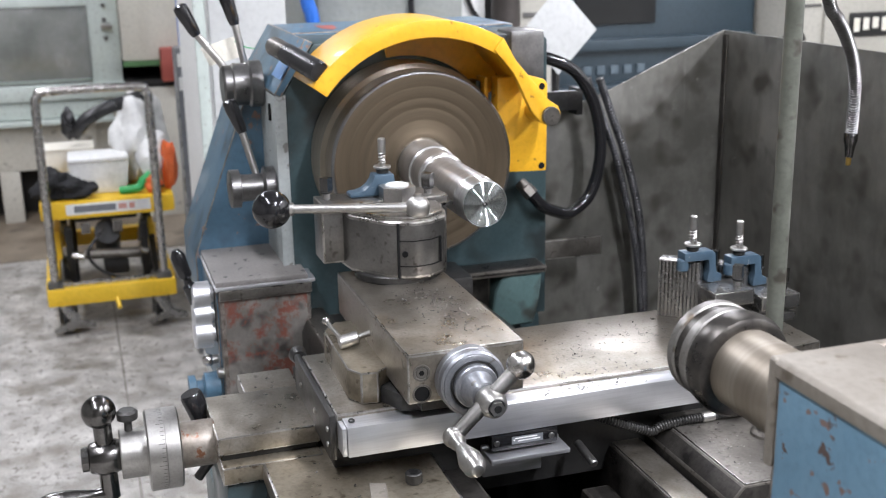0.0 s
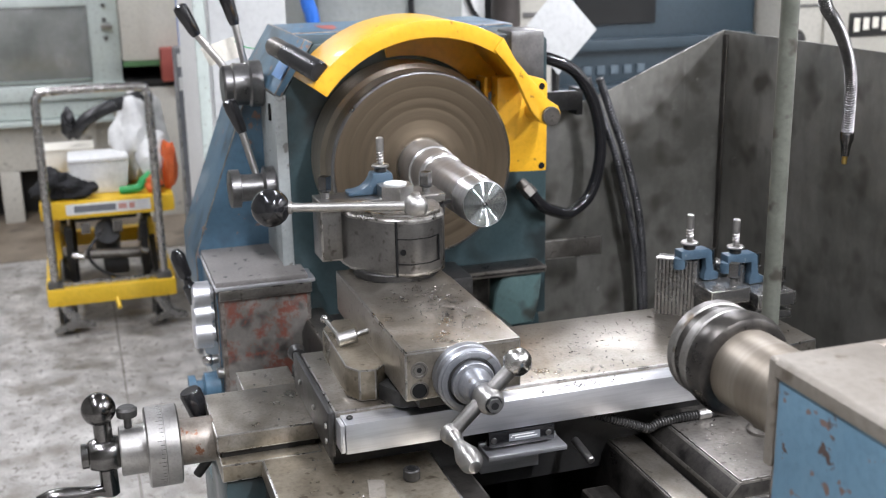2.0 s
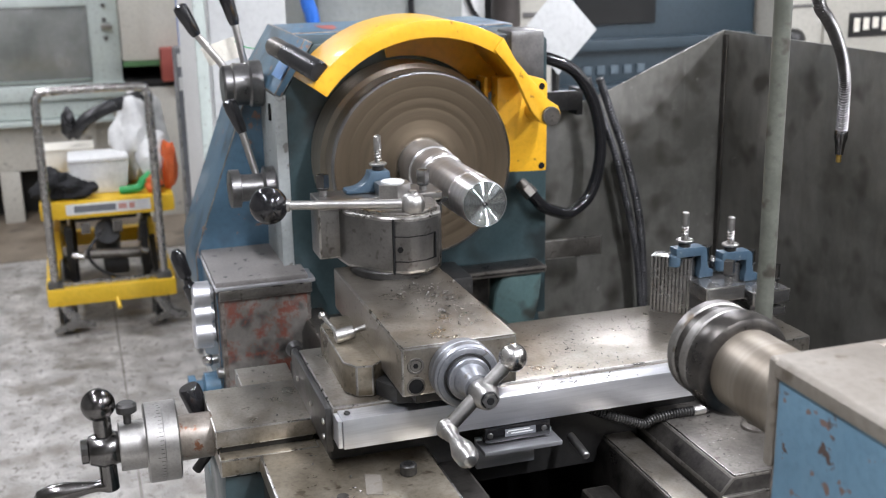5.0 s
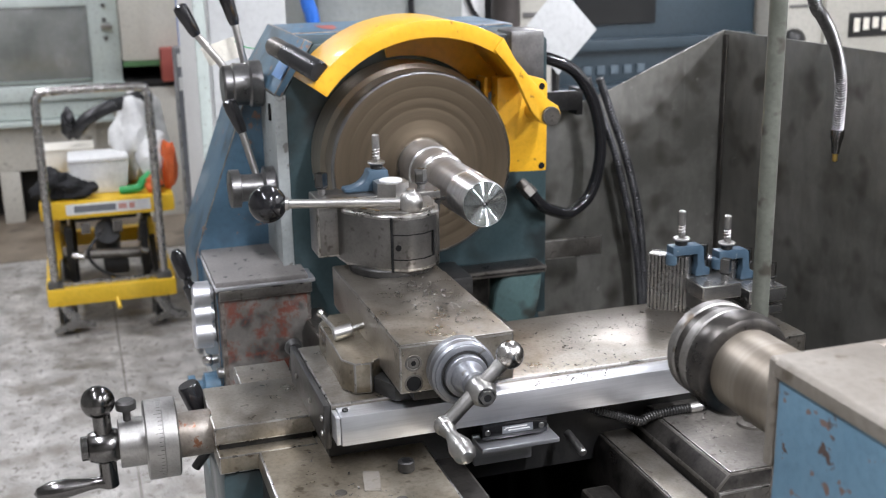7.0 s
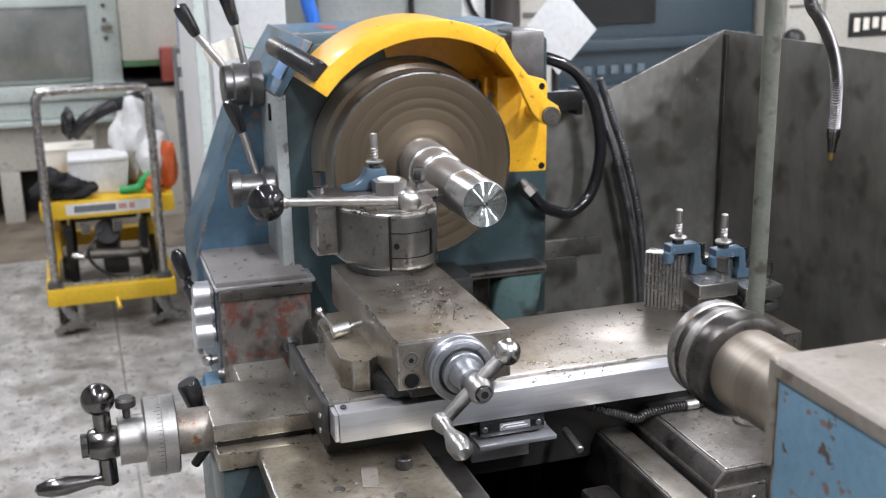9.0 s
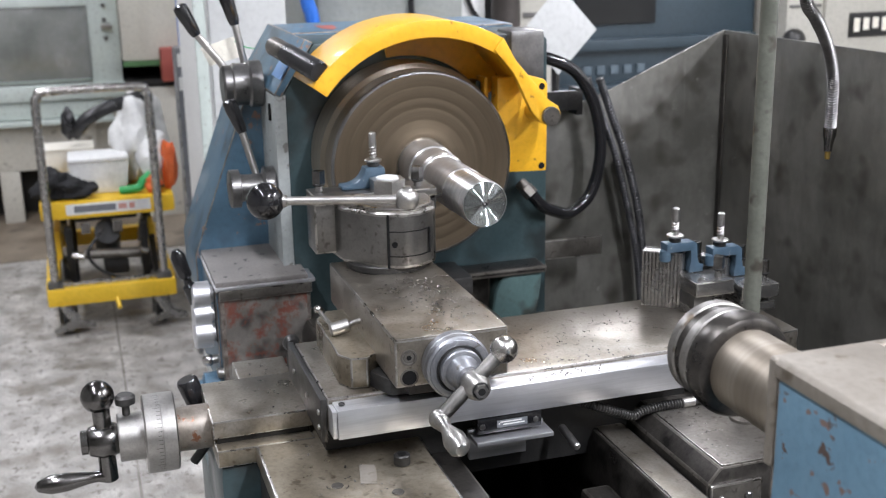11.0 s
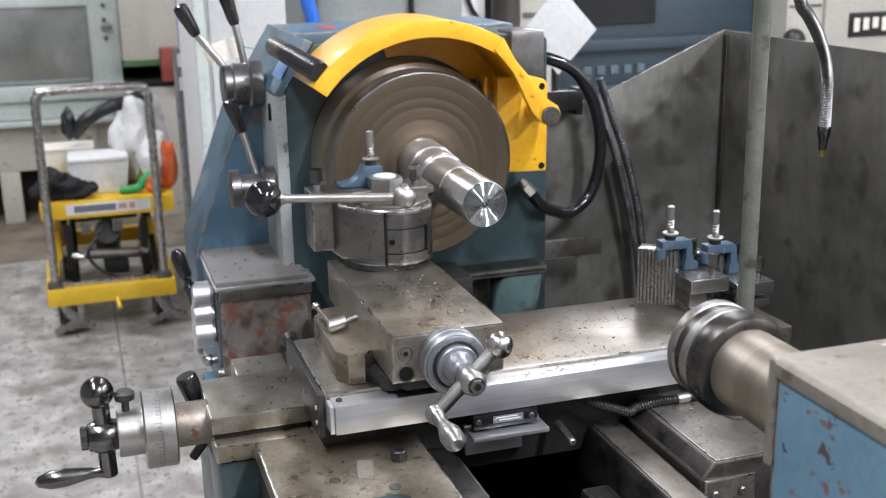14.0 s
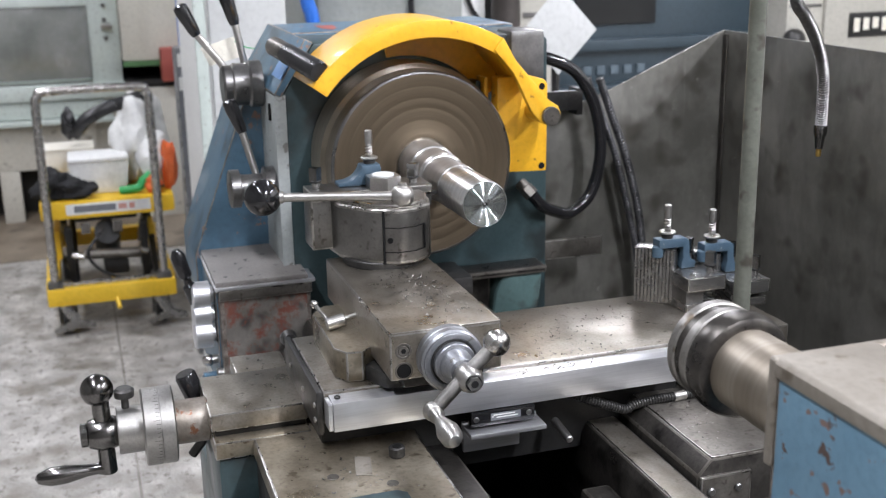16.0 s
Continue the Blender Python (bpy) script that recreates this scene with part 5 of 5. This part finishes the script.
# ---- background of the workshop ----
def enclosure():
    """Pale green machine enclosure with a glazed sliding door."""
    e = thing("machine_enclosure", (-4.9, -1.3, FLOOR), "pale green machine enclosure with a cloudy glazed door", "machine")
    x = -4.5
    part("cabinet", box(-5.4, x - 0.06, -2.6, -0.30, -0.82, 0.9, 0.01), CREAM_PALE, e)
    d = part("door", box(x - 0.055, x - 0.03, -2.6, -0.44, -0.36, 0.9, 0.004), PALE_GREEN, e, "pale green door frame")
    part("pane", box(x - 0.03, x - 0.022, -2.5, -0.45, -0.345, 0.03, 0.002), CLOUDY, d, "cloudy grey window")
    part("pane_rail", box(x - 0.03, x - 0.01, -2.5, -0.44, 0.03, 0.075, 0.003), PALE_GREEN, d)
    part("stile", box(x - 0.05, x, -0.447, -0.295, -0.42, 0.9, 0.006), PALE_GREEN, e)
    part("latch", box(x, x + 0.03, -0.385, -0.33, -0.09, -0.065, 0.004), SATIN, e, "steel latch")
    for z in (0.03, -0.045, -0.14):
        part("rivet", cyl((x, -0.365, z), (x + 0.012, -0.365, z), 0.012, seg=14), STEEL_MID, e)
    part("rail", box(x - 0.055, x + 0.02, -2.6, -0.29, -0.45, -0.37, 0.006), PALE_GREEN, e)
    part("lower_rail", box(x - 0.055, x, -2.6, -0.40, -0.545, -0.455, 0.006), PALE_GREEN, e)
    part("gutter", box(x - 0.055, x + 0.05, -2.6, -0.36, -0.575, -0.548, 0.004), PALE_GREEN, e)
    part("skirt", box(x - 0.058, x - 0.02, -2.6, -0.46, -0.82, -0.578, 0.006), CREAM_PALE, e, "cream skirt panel")
    for y in (-0.92, -2.0):
        part("leg", box(x - 0.12, x - 0.02, y - 0.05, y + 0.05, FLOOR, -0.82, 0.005), CREAM_PALE, e)
    # Black block added to darken the shaded gap below the skirt.
    part("shade_block", box(-5.3, -4.75, -2.6, -0.4, FLOOR, -0.82, 0.01), STEEL_BLACK, e)


CLOUDY = surface("cloudy_glazing", (0.16, 0.17, 0.155), (0.30, 0.31, 0.29), (0.15, 0.3), 0.0, 3.0, 8, 0.02, coat=0.5)
enclosure()


def shelf_cabinet():
    s = thing("cream_cabinet", (-4.6, -0.1, FLOOR), "cream steel cabinet with an open shelf, black inside for shade", "cabinet")
    part("upper", box(-5.2, -4.4, -0.292, 0.35, -0.255, 0.9, 0.006), CREAM_PALE, s)
    part("lower", box(-5.2, -4.4, -0.292, 0.35, FLOOR, -0.40, 0.006), CREAM_PALE, s)
    # Back and shelf of the recess are coloured black to stand for its shade.
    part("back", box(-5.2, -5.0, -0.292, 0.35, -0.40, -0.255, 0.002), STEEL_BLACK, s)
    part("green_edge", box(-4.41, -4.392, -0.292, -0.05, -0.285, -0.258, 0.002), GREEN_DULL, s, "dull green shelf edge")
    part("shade_shelf", box(-4.9, -4.41, -0.29, 0.34, -0.398, -0.36, 0.002), STEEL_BLACK, s)
    solid("red_box", box(-4.42, -4.30, -0.105, -0.01, -0.36, -0.19, 0.006), RED, (-4.36, -0.06, -0.36), "dull red tool box on the cabinet shelf", "box")


GREEN_DULL = surface("dull_green_paint", (0.07, 0.16, 0.06), (0.09, 0.2, 0.08), (0.4, 0.6), 0.0, 10, 60, 0.05)
shelf_cabinet()


def uprights():
    p = thing("steel_upright", (-2.22, -0.18, FLOOR), "grey steel door edge standing behind the lathe, scuffed", "post")
    part("edge", box(-2.26, -2.18, -0.213, -0.168, FLOOR, 0.01, 0.004), UPRIGHT_GREY, p)
    part("strip", box(-2.235, -2.205, -0.166, -0.118, FLOOR + 0.05, -0.10, 0.004), PALE_GREEN, p, "pale green strip")
    part("frame", box(-2.25, -2.20, -0.166, -0.118, -0.098, 0.0, 0.004), STEEL_MID, p)
    part("foot", box(-2.27, -2.17, -0.16, -0.10, FLOOR, FLOOR + 0.05, 0.01), STEEL_BLACK, p)
    for z in (-0.03, -0.11, -0.58):
        part("tape", box(-2.179, -2.177, -0.205, -0.182, z - 0.025, z + 0.02, 0), WHITE, p)
    solid("blue_pipe", cyl((-3.5, -0.064, FLOOR), (-3.5, -0.064, 2.7), 0.016, seg=20), BRIGHT_BLUE, (-3.5, -0.064, FLOOR), "bright blue upright pipe", "pipe", "blue pipes")
    w = thing("white_cabinet", (-1.9, 0.0, FLOOR), "tall white steel cabinet behind the headstock", "cabinet")
    part("side", box(-2.1, -1.62, -0.20, 0.075, FLOOR, 0.85, 0.006), WHITE, w)
    part("door", box(-1.62, -1.60, -0.155, 0.070, FLOOR + 0.05, 0.80, 0.004), SIGN, w)
    part("jamb", box(-1.62, -1.605, -0.198, -0.165, FLOOR + 0.05, 0.80, 0.003), PALE_GREEN, w)
    solid("blue_hose", tube([(-2.0, 0.205, 0.60), (-2.0, 0.214, 0.2), (-2.0, 0.232, 0.10), (-2.0, 0.245, -0.1), (-2.0, 0.25, FLOOR + 0.01)], 0.024, 14), BRIGHT_BLUE, (-2.0, 0.25, FLOOR), "bright blue air hose hanging", "hose", "blue pipes")


uprights()


def far_machines():
    g = thing("grey_machine", (-2.6, 0.45, FLOOR), "grey-green machine cabinet behind the headstock", "machine")
    part("body", box(-3.0, -2.05, 0.262, 0.78, FLOOR, 0.80, 0.01), GREY_MACHINE, g)
    part("cable", tube([(-2.04, 0.585, 0.60), (-2.04, 0.588, 0.2), (-2.03, 0.60, -0.1)], 0.010, 8), RUBBER, g)
    w = thing("switch_cabinet", (-2.4, 0.86, FLOOR), "white switch cabinet with a black cable", "cabinet")
    part("body", box(-2.7, -2.25, 0.79, 0.938, FLOOR, 0.80, 0.006), WHITE, w)
    part("cable", tube([(-2.235, 0.84, 0.30), (-2.235, 0.87, 0.12), (-2.235, 0.93, 0.02), (-2.235, 0.95, -0.1)], 0.009, 8), RUBBER, w)
    solid("dark_column", cyl((-2.2, 1.0, FLOOR), (-2.2, 1.0, 2.7), 0.055, seg=28), COLUMN, (-2.2, 1.0, FLOOR), "dark brown painted steel column", "column")
    m = thing("blue_machine", (-2.9, 1.75, FLOOR), "slate blue machine tool with a dark window", "machine")
    part("body", box(-3.4, -2.42, 1.06, 2.21, FLOOR, 0.9, 0.012), MACHINE_BLUE, m)
    part("window", box(-2.42, -2.405, 1.38, 1.735, 0.0, 0.55, 0.004), GLASS_DARK, m, "dark window")
    part("rail", box(-2.42, -2.37, 1.08, 2.19, -0.10, -0.055, 0.006), MACHINE_BLUE, m)
    part("ledge", box(-2.42, -2.33, 1.08, 2.19, -0.26, -0.235, 0.006), MACHINE_BLUE, m)
    for k in range(5):
        part("vent", box(-2.425, -2.410, 1.42 + 0.06 * k, 1.455 + 0.06 * k, -0.20, -0.165, 0.002), VENT_BLUE, m)
    b = thing("cream_box", (-2.3, 1.15, FLOOR), "cream control box behind the column", "cabinet")
    part("body", box(-2.42, -2.23, 1.056, 1.20, FLOOR, 0.85, 0.006), CREAM, b)
    part("slot", box(-2.232, -2.226, 1.08, 1.19, 0.055, 0.075, 0.001), STEEL_MID, b)
    c = thing("cream_machine", (-2.6, 2.7, FLOOR), "cream machine tool with a dark green name plate", "machine")
    part("body", box(-3.1, -2.22, 2.23, 3.3, FLOOR, 0.9, 0.012), CREAM, c)
    part("panel", box(-2.22, -2.20, 2.40, 3.2, -0.2, 0.9, 0.006), CREAM, c)
    n = part("name_plate", box(-2.20, -2.192, 2.515, 2.95, -0.078, 0.022, 0.003), STEEL_BLACK, c, "black plate with pale bars")
    for k in range(9):
        part("bar", box(-2.192, -2.189, 2.535 + 0.046 * k, 2.563 + 0.046 * k, -0.056 + 0.006 * (k % 3), 0.0, 0.006), CARD, n)
    part("knob", ball((-2.19, 2.25, -0.075), 0.045), STEEL_DARK, c)
    part("groove", box(-2.222, -2.215, 2.24, 2.39, 0.05, 0.062, 0.001), STEEL_MID, c)
    s = thing("card_sign", (-1.2, 0.78, 0.08), "square white card hung on its corner", "sign")
    part("card", prism([(0.775, -0.025), (0.893, 0.098), (0.775, 0.225), (0.660, 0.098)], "x", -1.203, -1.2, 0.001), SIGN, s)
    part("stand", cyl((-1.222, 0.775, FLOOR), (-1.222, 0.775, 0.05), 0.012, seg=14), STEEL_DARK, s)


GREY_MACHINE = surface("grey_green_enamel", (0.22, 0.235, 0.22), (0.30, 0.315, 0.30), (0.35, 0.5), 0.0, 3, 60, 0.05)
VENT_BLUE = surface("faded_blue_grille", (0.09, 0.125, 0.15), (0.12, 0.16, 0.19), (0.4, 0.6), 0.0, 8, 60, 0.05)
COLUMN = surface("brown_column_paint", (0.05, 0.042, 0.038), (0.08, 0.07, 0.064), (0.35, 0.5), 0.1, 6, 60, 0.05)
GLASS_DARK = surface("dark_window_glass", (0.006, 0.007, 0.008), (0.010, 0.011, 0.012), (0.3, 0.4), 0.0, 3, 30, 0.01)
far_machines()


# ---- motion ----
def motions():
    for ob in MOVING:
        p = ob.location.copy()
        walk(ob, [(t, pose(p.x - TRAVEL * t / SECONDS, p.y, p.z)) for t in (0, 4, 8, 12, SECONDS)])
    spin = 70.0  # degrees a frame
    for ob in (CHUCK, WORK):
        walk(ob, [(k / FPS, pose(0, 0, SPINDLE, (spin * k) % 360)) for k in range(int(SECONDS * FPS) + 1)])
    walk(SKIN, [(t, pose(-TRAVEL * t / SECONDS, 0, 0)) for t in (0, 4, 8, 12, SECONDS)])


motions()
